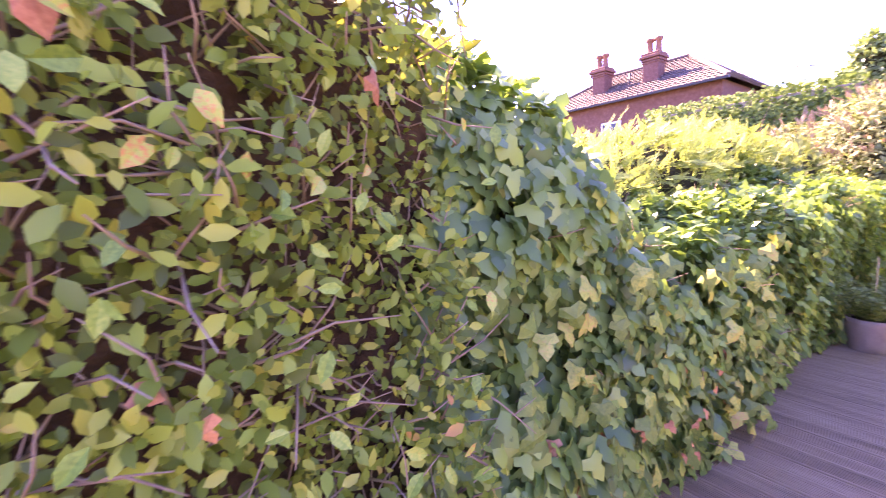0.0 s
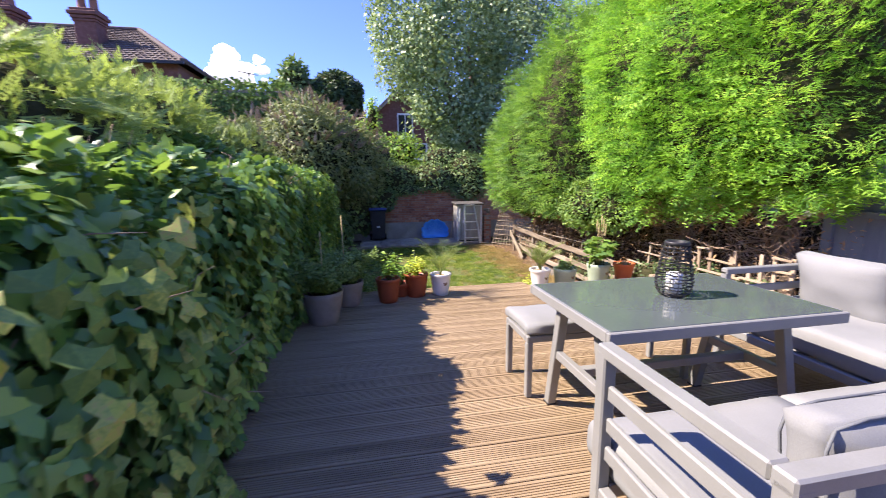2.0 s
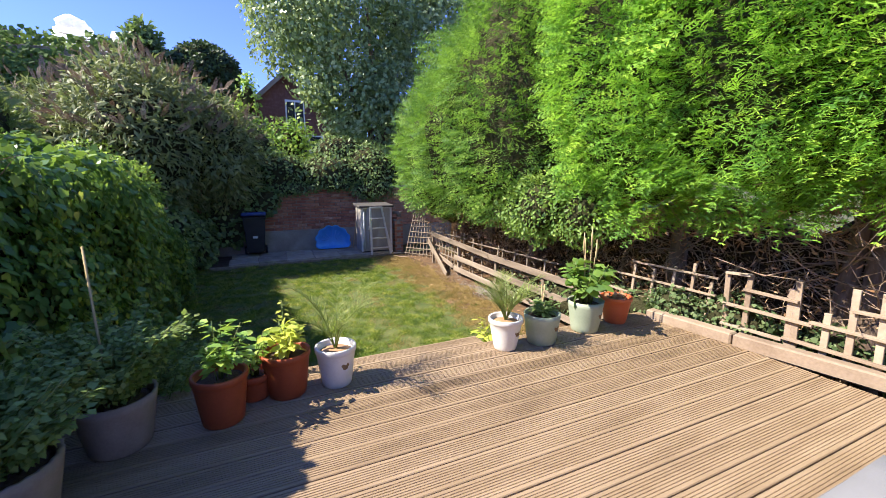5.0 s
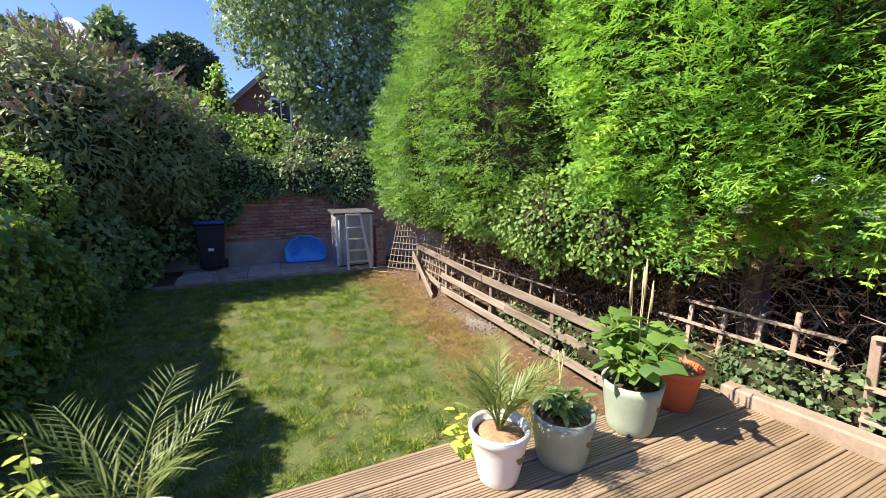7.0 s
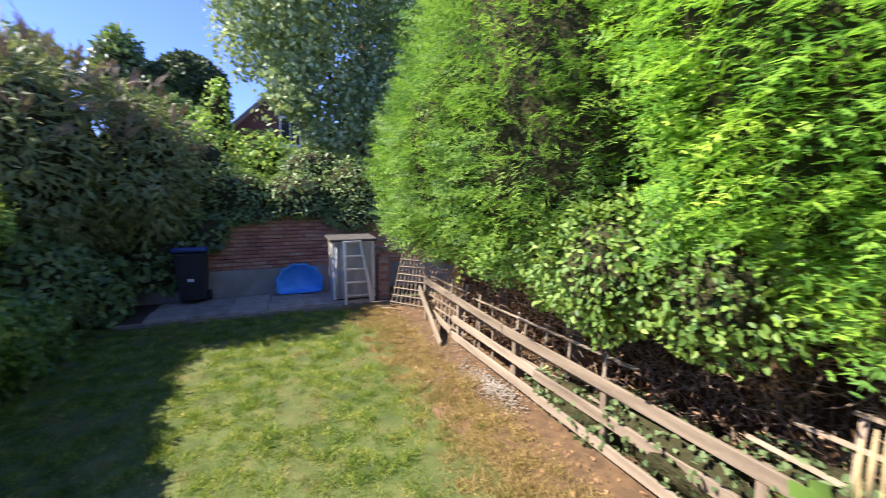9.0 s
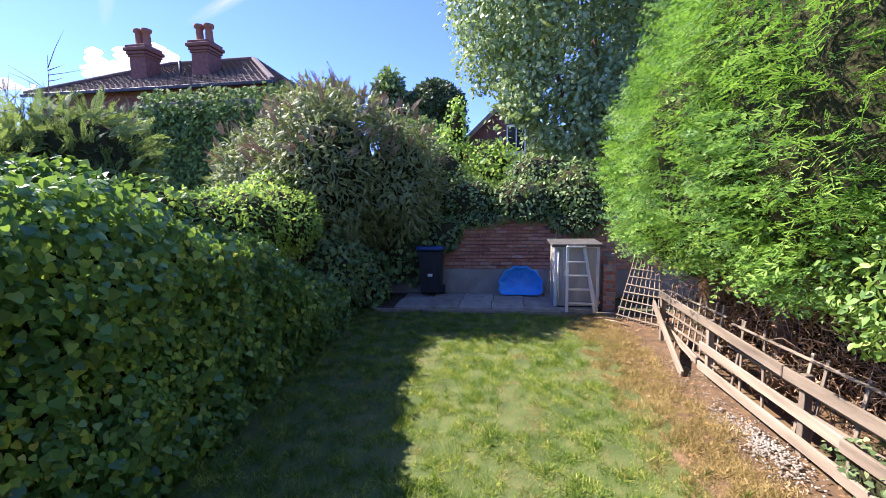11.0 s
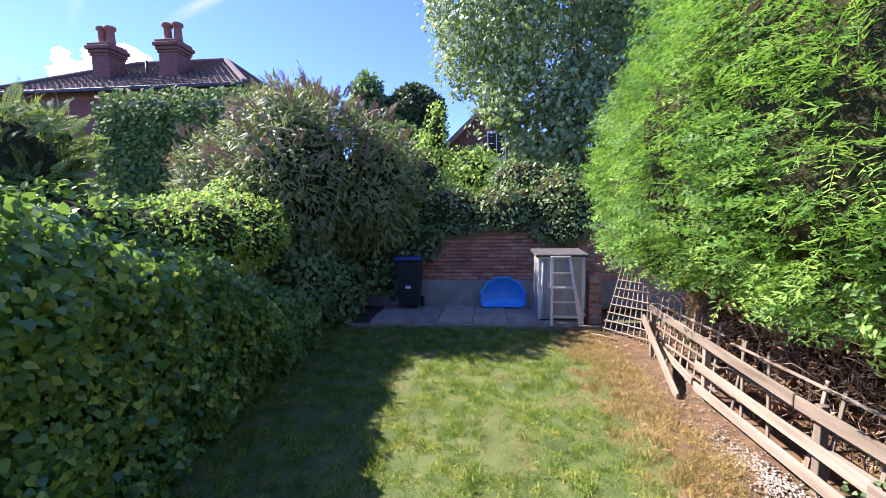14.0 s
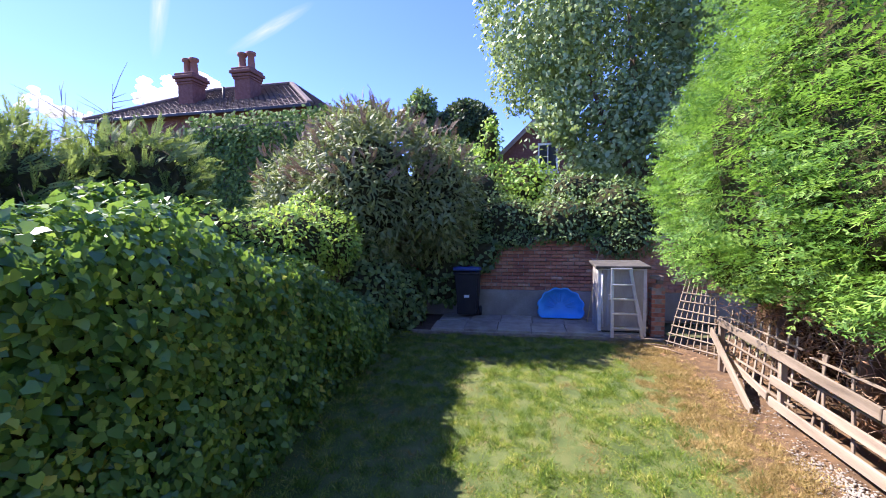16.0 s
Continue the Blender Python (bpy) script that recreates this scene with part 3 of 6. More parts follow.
lawn = sheet("lawn", 6.3, 13.6, -3.2, 1.9, LAWN_Z, 0.16, 0.03, "turf", "short summer lawn with dry yellow patches", "lawn", 0.12)
dirt = sheet("dirt_border", 6.3, 13.7, -4.9, -3.05, LAWN_Z + 0.004, 0.12, 0.04, "dust", "bare dusty earth beside the broken fence", "soil", 0.25)

DECK_X0, DECK_X1, DECK_Y0, DECK_Y1 = -2.4, 6.5, -3.72, 1.15
PITCH = 0.1465
deck = empty("deck", (0, 0, 0), "weathered brown grooved timber decking", "decking", kind="structure")


def board_mesh(name, length, width=0.1398, thick=0.028, ridges=8):
    prof = [(-width / 2, -thick), (-width / 2, -0.004), (-width / 2 + 0.004, 0)]
    step = (width - 0.016) / ridges
    for k in range(ridges):
        a = -width / 2 + 0.008 + k * step
        if k:
            prof += [(a - step * 0.20, 0), (a - step * 0.11, -0.0042), (a + step * 0.11, -0.0042), (a + step * 0.20, 0)]
    prof += [(width / 2 - 0.004, 0), (width / 2, -0.004), (width / 2, -thick)]
    n = len(prof)
    v = [(x, -length / 2, z) for x, z in prof] + [(x, length / 2, z) for x, z in prof]
    f = [(i, (i + 1) % n, (i + 1) % n + n, i + n) for i in range(n)] + [tuple(range(n - 1, -1, -1)), tuple(range(n, 2 * n))]
    return np_mesh(name, v, f)


# ---------------------------------------------------------------- hedges and climbers on the sunny side
def hedge_surface(x0, x1, n, face_y, depth, z0, top, lean=0.0):
    """Points on the near face and the rounded top of a long hedge: face_y, top and z0 are functions of x."""
    x = rng.uniform(x0, x1, n)
    s = rng.random(n)
    h = top(x) - z0(x)
    # profile: upright to three quarters of its height, then rounding back at about 45 degrees
    bend = np.minimum(0.48, h * 0.4)
    u = s * (h - bend + bend * 1.45 + 0.55)
    up = np.clip(u, 0, h - bend)
    v = np.clip((u - (h - bend)) / (bend * 1.45), 0, 1)
    w = np.clip(u - (h - bend) - bend * 1.45, 0, 1)
    y = face_y(x) + lean * up + (1.15 * bend) * v ** 1.5 + w
    z = z0(x) + up + bend * np.sin(v * 1.571) + 0.06 * np.sin(w * 5)
    t = (v + (w > 0) * 0.6)[:, None]
    N = np.array([0.0, -1.0, 0.25]) * np.clip(1 - t * 0.75, 0.2, 1) + np.array([0.0, -0.1, 1.0]) * t
    P = np.stack([x, y, z], axis=1)
    b = lumps(P, 0.20, 1.5) + lumps(P, 0.13, 3.7)
    P = P + unit(N) * (b - rng.random(n) ** 1.3 * 0.27)[:, None]
    return P, unit(N)


# solid hedge filling; its dark colour paints the shade between the leaves
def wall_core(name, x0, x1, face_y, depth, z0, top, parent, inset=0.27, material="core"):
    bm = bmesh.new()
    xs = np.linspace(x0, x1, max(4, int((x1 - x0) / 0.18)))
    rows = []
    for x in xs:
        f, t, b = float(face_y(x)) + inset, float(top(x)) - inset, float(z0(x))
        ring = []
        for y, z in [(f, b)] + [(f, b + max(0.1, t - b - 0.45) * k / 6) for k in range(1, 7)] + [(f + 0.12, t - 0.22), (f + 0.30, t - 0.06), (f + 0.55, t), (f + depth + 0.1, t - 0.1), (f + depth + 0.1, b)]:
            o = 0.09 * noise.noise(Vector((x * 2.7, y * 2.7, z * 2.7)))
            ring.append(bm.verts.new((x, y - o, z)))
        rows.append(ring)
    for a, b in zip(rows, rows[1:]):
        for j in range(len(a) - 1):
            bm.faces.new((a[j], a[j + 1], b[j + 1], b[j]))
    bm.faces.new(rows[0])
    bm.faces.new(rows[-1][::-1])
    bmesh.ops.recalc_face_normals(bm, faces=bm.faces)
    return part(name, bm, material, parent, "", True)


def hedge(name, x0, x1, n, face_y, depth, z0, top, size, shape, material, label, droop=0.8, lean=0.0, twigs=0, inner="core"):
    e = empty(name, (0, 0, 0), label, "hedge")
    P, N = hedge_surface(x0, x1, n, face_y, depth, z0, top, lean)
    flat = N[:, 2] > 0.6
    tip = unit(rand_dirs(n) * 0.6 + np.where(flat[:, None], np.array([0, -0.5, 0.15]), np.array([0, -0.25, -droop])))
    facing = unit(N * 1.3 + rand_dirs(n) * 0.6 + np.array([0, 0, 0.25]))
    sz = size * rng.uniform(0.5, 1.25, n)
    leaves("foliage", P, tip, facing, sz, shape, material, e)
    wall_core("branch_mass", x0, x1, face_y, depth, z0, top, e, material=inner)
    if twigs:
        runs = []
        for i in range(twigs):
            k = rng.integers(n)
            a = P[k] + np.array([0, 0.05, 0])
            d = unit(N[k] * 0.5 + rand_dirs(1)[0] + np.array([0, 0, 0.4]))
            L = rng.uniform(0.10, 0.30)
            runs.append((np.array([a, a + d * L * 0.5 + rng.normal(size=3) * 0.012, a + d * L]), np.array([0.004, 0.003, 0.0012])))
        tubes("twig", runs, "twig", e, sides=4)["kind"] = "stuff"
    return e, P, N


def sm(x, a, b):
    t = np.clip((np.asarray(x, float) - a) / (b - a), 0, 1)
    return t * t * (3 - 2 * t)


def fy(x):
    return 0.92 - 0.10 * sm(x, 6.0, 8.0) + 0.05 * np.sin(np.asarray(x) * 1.3)


def ftop(x):
    return 2.35 - 0.86 * sm(x, 0.92, 2.3) + 0.06 * sm(x, 3.5, 5.0) + 0.12 * sm(x, 4.0, 6.0) - 0.10 * sm(x, 6.5, 8.2) + 0.10 * sm(x, 8.0, 8.5) - 0.30 * sm(x, 8.6, 9.3) - 0.35 * sm(x, 9.2, 10.3) - 0.35 * sm(x, 10.2, 11.2) - 0.55 * sm(x, 11.0, 12.2)


def fz0(x):
    return 0.0 - 0.6 * sm(x, 6.45, 6.55)


ivy_near, _, _ = hedge("ivy_hedge", 0.62, 6.9, 29000, fy, 1.0, fz0, ftop, 0.094, IVY, "ivy", "tall dark green ivy hedge with some yellow leaves beside the deck", twigs=400)
ivy_far, _, _ = hedge("ivy_hedge", 6.9, 12.6, 40000, lambda x: fy(x) - 0.05 + 0.25 * sm(x, 11, 13), 1.0, fz0, ftop, 0.060, IVY6, "ivy", "dense dark green ivy hedge along the shaded lawn", twigs=30)


def py(x):
    return 0.78 + 0.05 * np.sin(np.asarray(x) * 3.0)


# the brown core paints the shaded gaps behind the privet leaves
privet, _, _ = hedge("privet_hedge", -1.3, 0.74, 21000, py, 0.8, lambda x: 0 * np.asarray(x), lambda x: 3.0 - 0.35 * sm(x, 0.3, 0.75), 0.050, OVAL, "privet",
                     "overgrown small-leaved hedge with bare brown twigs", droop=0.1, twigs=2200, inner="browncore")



def single_leaves(parent, name, count, x0, x1, z0, z1, y_of, size, shape, material, label):
    """Leaves standing proud of a hedge, each an object of its own on a few shared meshes."""
    kinds = []
    for i in range(4):
        me = np_mesh(name, shape[0] * np.array([1, 1, 0.6 + 0.5 * i]), [tuple(f) for f in shape[1]])
        me.materials.append(M[material])
        kinds.append(me)
    for i in range(count):
        o = link(name, kinds[i % 4], None, parent, label)
        x = rng.uniform(x0, x1)
        z = rng.uniform(z0, z1)
        sc = size * rng.uniform(0.7, 1.25)
        o.matrix_basis = pose(x, float(y_of(x)) - rng.uniform(0.02, 0.12), z, rng.uniform(50, 100), rng.normal() * 18, rng.normal() * 35) @ pose(0, 0, 0, 0, 0, 180 + rng.normal() * 40) @ Matrix.Diagonal((sc, sc, sc, 1))


single_leaves(ivy_near, "leaf", 230, 0.9, 3.4, 0.08, 1.35, fy, 0.105, IVY, "ivyyellow", "pale yellow-green ivy leaf")
single_leaves(privet, "leaf", 170, -0.6, 0.72, 0.3, 2.3, py, 0.055, OVAL, "privetpale", "pale green hedge leaf")

M["deadleaf"] = surface("orange_dead_leaf", [(0.2, (0.34, 0.12, 0.05)), (0.8, (0.60, 0.27, 0.13))], 9, 0.7, bump=0.1, piece=0.5)
single_leaves(privet, "dead_leaf", 24, -0.6, 0.6, 0.5, 2.2, py, 0.06, IVY, "deadleaf", "dry orange dead leaf")
single_leaves(ivy_near, "dead_leaf", 30, 1.0, 2.6, 0.1, 0.8, fy, 0.06, IVY, "deadleaf", "dry orange dead leaf")

# ---------------------------------------------------------------- conifers
def hem(x):
    return 1.10 - 0.15 * sm(x, 5.0, 6.3) - 0.20 * sm(x, 6.2, 7.2) - 0.12 * sm(x, 8.5, 10.0)


def conifer(name, blobs, trunks, density, material, label, size=0.34):
    base = (trunks[0][0], trunks[0][1], LAWN_Z)
    e = empty(name, base, label, "conifer")
    off = np.array(base)
    P, N = blob_points(blobs, density, 0.30, lambda p: (p[:, 1] > -5.0) & (p[:, 2] > hem(p[:, 0]) + lumps(p, 0.22, 2.5) + 0.2 * sm(-p[:, 1], 3.7, 4.7)), 0.76)
    k = (N[:, 1] > -0.15) & ((N[:, 1] > 0.15) | (N[:, 2] > 0.3)) & ((P[:, 2] < 4.2) | (rng.random(len(P)) < 0.5))
    P, N = P[k], N[k]
    n = len(P)
    side = np.stack([lumps(P + 3.1, 1.0, 1.9) + 0.15, np.full(n, 0.25), 0.7 * lumps(P - 7.7, 1.0, 1.9)], axis=1)
    tip = unit(N * 0.75 + side + rand_dirs(n) * 0.5 + np.array([0, 0, 0.20]))
    face = unit(np.array([0, 0.45, 1.0]) + rand_dirs(n) * 0.6 + N * 0.4)
    for i, sh in enumerate(FRONDS):
        k = np.arange(n) % 3 == i
        leaves("crown", P[k] - off, tip[k], face[k], size * rng.uniform(0.45, 1.25, k.sum()), sh, material, e)
    up = np.flatnonzero((N[:, 2] > 0.55) & (rng.random(n) < 0.06))
    leaves("leader_shoot", P[up] - off, unit(np.array([0.1, 0.1, 1.0]) + rand_dirs(len(up)) * 0.25), rand_dirs(len(up)), 0.36 * rng.uniform(0.5, 1.2, len(up)), SPRAYS[1], material, e)
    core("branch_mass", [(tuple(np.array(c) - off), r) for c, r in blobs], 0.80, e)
    low = P[:, 2] < min(c[2] - r[2] for c, r in blobs) + 0.75
    q = P[low][::3]
    m = len(q)
    if m:
        leaves("dead_spray", q - off - np.array([0, 0.12, 0.10]), unit(rand_dirs(m) + np.array([0, 0.2, -0.5])), rand_dirs(m), 0.11 * rng.uniform(0.5, 1.2, m), SPRAYS[0], "deadneedle", e, "brown dead twigs")
    for x, y, lean, h, r in trunks:
        a = np.array([x, y, LAWN_Z - 0.03]) - off
        pts = np.array([a, a + [lean * 0.3, 0.02, h * 0.35], a + [lean * 0.6, -0.05, h * 0.7], a + [lean, 0, h]])
        tubes("trunk", [(pts, np.array([r * 1.25, r, r * 0.8, r * 0.4]))], "bark", e, sides=9)
    runs = []
    for i in range(150):
        x, y, lean, h, r = trunks[rng.integers(len(trunks))]
        s = np.array([x, y, LAWN_Z + rng.uniform(0.9, 2.0)]) - off
        d = np.array([rng.normal() * 0.9, rng.uniform(0.1, 1.0), rng.uniform(-0.35, 0.6)])
        t = s + unit(d) * rng.uniform(0.4, 0.85)
        t[0] = max(t[0], 4.9 - off[0])
        runs.append((np.array([s, (s + t) / 2 + rng.normal(size=3) * 0.06, t]), np.array([0.009, 0.005, 0.002])))
    tubes("bare_branch", runs, "twig", e, sides=4)["kind"] = "stuff"
    return e


con_far = conifer("conifer_tree", [((12.1, -4.35, 1.75), (1.25, 1.2, 1.75)), ((10.7, -4.35, 2.15), (1.4, 1.3, 2.0)), ((9.2, -4.4, 2.5), (1.5, 1.4, 2.2)), ((8.3, -4.7, 3.2), (1.1, 1.1, 2.0))],
                  [(10.6, -4.5, 0.1, 3.2, 0.09), (9.1, -4.4, -0.1, 3.4, 0.11), (11.9, -4.5, 0.0, 2.6, 0.07)], 350, "conifer_dark", "tall clipped green conifer above the broken fence", 0.215)
con_near = conifer("conifer_tree", [((6.9, -4.35, 2.75), (1.15, 1.25, 2.1)), ((5.7, -4.4, 2.9), (1.35, 1.35, 2.2)), ((4.75, -4.30, 2.75), (1.0, 1.15, 1.95)), ((6.2, -4.9, 4.0), (1.5, 1.2, 1.7)), ((7.75, -4.95, 2.0), (0.75, 0.75, 1.5))],
                   [(5.0, -4.35, 0.15, 3.2, 0.07), (5.25, -4.3, -0.2, 3.0, 0.06), (6.6, -4.45, 0.1, 3.2, 0.09), (4.75, -4.5, 0.1, 3.0, 0.06)], 620, "conifer", "bright yellow-green conifer rising above the trellis", 0.205)


# ---------------------------------------------------------------- far greenery
big = bush("broadleaf_tree", [((17.6, -2.6, 6.6), (2.6, 2.4, 2.6)), ((18.2, -5.2, 6.6), (2.8, 2.6, 3.2)), ((17.2, -4.0, 3.9), (1.7, 1.7, 1.9)), ((17.0, -2.75, 4.3), (0.9, 1.05, 0.9)), ((16.3, -2.15, 3.85), (0.6, 0.60, 0.65)), ((16.9, -3.1, 3.0), (0.8, 0.9, 0.8)), ((17.4, -6.4, 4.0), (2.2, 1.8, 2.6)), ((17.0, -1.6, 7.8), (1.6, 1.5, 1.8)),
                              ((17.4, -4.6, 2.0), (1.3, 1.6, 1.5)), ((18.5, -8.5, 5.5), (2.5, 2.5, 3.0))],
           310, 0.145, DIAMOND, "poplar", "large silvery-green broadleaf tree behind the wall", "tree", (18.0, -4.6, LAWN_Z), 1.7, 0.10, 0.5, 0.3, "crown", None, 0)
tubes("trunk", [(np.array([(0, 0, 0), (0.05, 0.1, 2.2), (-0.1, 0.3, 4.6), (-0.2, 0.6, 7.4)]), np.array([0.22, 0.18, 0.12, 0.04]))], "bark", big, sides=10)
tubes("limb", [(np.array([(0, 0.15, 2.6), (-0.4, 1.2, 4.6), (-0.5, 2.1, 7.2)]), np.array([0.11, 0.07, 0.02])), (np.array([(0, 0.2, 3.2), (0.1, -1.0, 4.8), (0.2, -2.0, 7.0)]), np.array([0.10, 0.06, 0.02])),
               (np.array([(0, 0.1, 1.8), (-0.5, 0.6, 3.4), (-0.8, 0.6, 4.9)]), np.array([0.08, 0.05, 0.02]))], "bark", big, sides=7)

BUD = [((13.95, 1.65, 2.05), (1.35, 1.35, 1.65)), ((14.7, 3.3, 1.7), (1.4, 1.2, 1.5)), ((14.3, 0.45, 1.9), (0.95, 0.95, 1.25)), ((13.45, 1.9, 1.1), (0.95, 0.9, 1.35)), ((13.25, 1.5, 2.15), (0.85, 0.8, 1.2))]
bud = bush("buddleia_bush", BUD, 480, 0.18, LANCE, "budleaf", "large grey-green buddleia bush with faded flower spikes", "shrub", (14.8, 1.7, LAWN_Z), 0.55, 0.62, 0.4, 0.6, "foliage", None, 7)
q, qn = blob_points([(c, tuple(1.06 * v for v in r)) for c, r in BUD], 17, 0.10, lambda p: p[:, 2] > 2.1)
leaves("flower_spike", q - np.array([14.8, 1.7, LAWN_Z]), unit(qn + rand_dirs(len(q)) * 0.4 + np.array([0, 0, 0.5])), rand_dirs(len(q)), 0.27 * rng.uniform(0.5, 1.4, len(q)), FEATHER, "budflower", bud, "faded brown-purple flower spikes")
bush("laurel_bush", [((15.25, -0.9, 1.35), (0.75, 0.9, 0.65)), ((15.2, -2.1, 1.40), (0.75, 0.9, 0.55)), ((15.3, -3.3, 1.5), (0.8, 0.9, 0.8)), ((15.6, -0.2, 1.9), (0.6, 0.7, 0.8)), ((15.7, -2.6, 2.0), (0.6, 0.8, 0.5))],
     420, 0.10, OVAL, "bushdark", "dark evergreen shrubs spilling over the brick wall", "shrub", (15.7, -1.8, LAWN_Z), 0.25, 0.84, 0.5, 0.5, "foliage", None, 4)
bush("ivy_mound", [((13.9, 1.3, -0.1), (0.9, 0.75, 0.9)), ((13.1, 1.5, 0.1), (0.8, 0.7, 1.0)), ((14.55, 0.35, 0.45), (0.30, 0.55, 0.75)), ((14.6, -0.45, 0.80), (0.20, 0.40, 0.40))], 420, 0.09, IVY6, "bushdark", "dark shaded ivy mound in the far corner", "shrub",
     (13.8, 1.3, LAWN_Z), 0.2, 0.85, 0.7, 0.4, "foliage", None, 3)
bush("wall_top_ivy", [((14.68, -1.1, 1.05), (0.20, 0.65, 0.20)), ((14.68, -2.2, 1.12), (0.20, 0.55, 0.15)), ((14.66, -3.2, 1.0), (0.25, 0.6, 0.32)), ((14.66, -0.35, 0.95), (0.2, 0.4, 0.35))], 600, 0.075, OVAL, "bushdark",
     "dark evergreen leaves trailing over the top of the wall", "ivy", (14.9, -1.8, 0.9), 0.12, 0.7, 0.7, 0.4, "foliage", None, 0)
bush("lime_shrub", [((9.35, 1.55, 1.22), (0.55, 0.45, 0.42)), ((10.1, 1.6, 1.12), (0.7, 0.5, 0.42)), ((10.9, 1.75, 1.15), (0.9, 0.6, 0.5)), ((12.0, 1.8, 1.15), (0.9, 0.65, 0.55)), ((12.9, 2.2, 1.4), (0.7, 0.7, 0.6))], 800, 0.068, OVAL, "fresh", "light green shrub growing behind the ivy hedge", "shrub",
     (12.2, 1.9, LAWN_Z), 0.25, 0.85, 0.3, 0.6, "foliage", None, 4)
bush("feathery_shrub", [((4.6, 2.35, 1.65), (1.3, 0.6, 0.62)), ((6.4, 2.5, 1.8), (1.3, 0.7, 0.65)), ((2.9, 2.2, 1.55), (1.0, 0.5, 0.5))], 140, 0.26, FEATHER, "feather",
     "feathery pale green shrub behind the ivy hedge", "shrub", (5.6, 2.3, LAWN_Z), 0.25, 0.8, -0.4, 0.9, "foliage", None, 5)
bush("feathery_shrub", [((8.2, 2.45, 1.65), (1.1, 0.6, 0.6)), ((9.5, 2.3, 1.75), (0.6, 0.5, 0.6)), ((10.1, 2.5, 1.9), (0.35, 0.4, 0.5))], 240, 0.20, FEATHER, "tamarisk", "feathery tamarisk-like shrub with bare upper twigs", "shrub", (9.4, 2.3, LAWN_Z), 0.25, 0.8, -0.5, 0.9,
     "foliage", None, 5)

# bare winter-grey twigs standing above the hedge
bare = empty("bare_shrub", (9.6, 2.9, LAWN_Z), "leafless grey shrub standing above the hedge", "shrub")
runs = []
for i in range(16):
    x0, y0 = rng.normal() * 0.18, rng.normal() * 0.22
    top = np.array([x0 + rng.normal() * 0.5, y0 + rng.normal() * 0.5, rng.uniform(2.6, 3.5)])
    s = np.array([x0 * 0.4, y0 * 0.4, 0.0])
    pts = np.array([s, s * 0.5 + top * 0.5 + rng.normal(size=3) * 0.05, top])
    runs.append((pts, np.array([0.016, 0.008, 0.002])))
    for k in range(26):
        f0 = rng.uniform(0.6, 0.97)
        p0 = pts[1] + (pts[2] - pts[1]) * (f0 - 0.5) * 2
        d = unit(np.array([rng.normal(), rng.normal(), rng.uniform(0.3, 1.1)])) * rng.uniform(0.15, 0.45)
        runs.append((np.array([p0, p0 + d * 0.5 + rng.normal(size=3) * 0.01, p0 + d]), np.array([0.005, 0.003, 0.001])))
tubes("branch", runs, "bark", bare, sides=4)

bush("round_tree", [((27.3, 1.55, 6.3), (1.5, 1.5, 1.25)), ((27.3, 1.2, 5.2), (1.1, 1.2, 1.2))], 300, 0.20, OVAL, "balltree", "dark clipped round-headed tree in the distance", "tree", (27.3, 1.5, LAWN_Z), 0.15, 0.95, 0.3, 0.4, "crown", None, 3)
bush("broadleaf_tree", [((26.5, 3.7, 6.4), (0.9, 0.9, 1.6)), ((26.5, 2.9, 5.2), (1.3, 1.3, 1.3)), ((25.5, 2.2, 4.2), (1.2, 1.6, 1.2))], 150, 0.26, OVAL, "bushdark", "green tree beside the dark round tree", "tree", (26.5, 3.2, LAWN_Z), 0.4, 0.75,
     0.3, 0.5, "crown", None, 4)
bush("young_birch", [((19.5, -0.1, 2.6), (0.7, 0.9, 1.3)), ((19.5, -0.3, 3.9), (0.35, 0.4, 0.9)), ((19.0, 0.9, 2.6), (0.8, 0.8, 1.1)), ((19.2, -1.5, 2.3), (0.9, 1.0, 1.1))], 190, 0.13, DIAMOND, "fresh", "thin light green young tree beyond the wall", "tree", (19.4, 0.0, LAWN_Z), 0.5, 0.5, 0.2,
     0.4, "crown", None, 5)
bush("yellow_tree", [((4.6, -11.5, 2.6), (1.6, 1.3, 1.2)), ((3.0, -12.0, 2.3), (1.6, 1.3, 1.0))], 240, 0.12, OVAL, "yellowleaf", "yellowing tree behind the grey fence", "tree", (4.2, -11.6, LAWN_Z), 0.5, 0.7, 0.3, 0.5, "crown", None, 5)
bush("broadleaf_tree", [((6.2, -12.0, 4.2), (1.5, 1.6, 2.2)), ((8.5, -12.5, 5.0), (2.0, 1.8, 2.6)), ((2.4, -15.0, 3.4), (2.0, 1.5, 1.6))], 230, 0.17, LANCE, "bushdark", "leafy green tree beyond the conifers", "tree", (7.0, -12.3, LAWN_Z), 0.7, 0.6, 0.8, 0.4,
     "crown", None, 6)
for x, y, w, h in ((34, 10, 9, 4.5), (36, -9, 8, 6.5), (24, -16, 8, 5.5), (10, 24, 9, 4.0), (-2, 22, 8, 4.0)):
    bush("far_trees", [((x, y - w * 0.4, h * 0.4), (3, w * 0.45, h * 0.55)), ((x + 1, y + w * 0.4, h * 0.45), (3, w * 0.45, h * 0.6))], 22, 0.5, OVAL, "bushdark", "distant dark green trees beyond the gardens", "trees", (x, y, LAWN_Z), 0.6, 0.85,
         0.3, 0.4, "crown", None, 0)

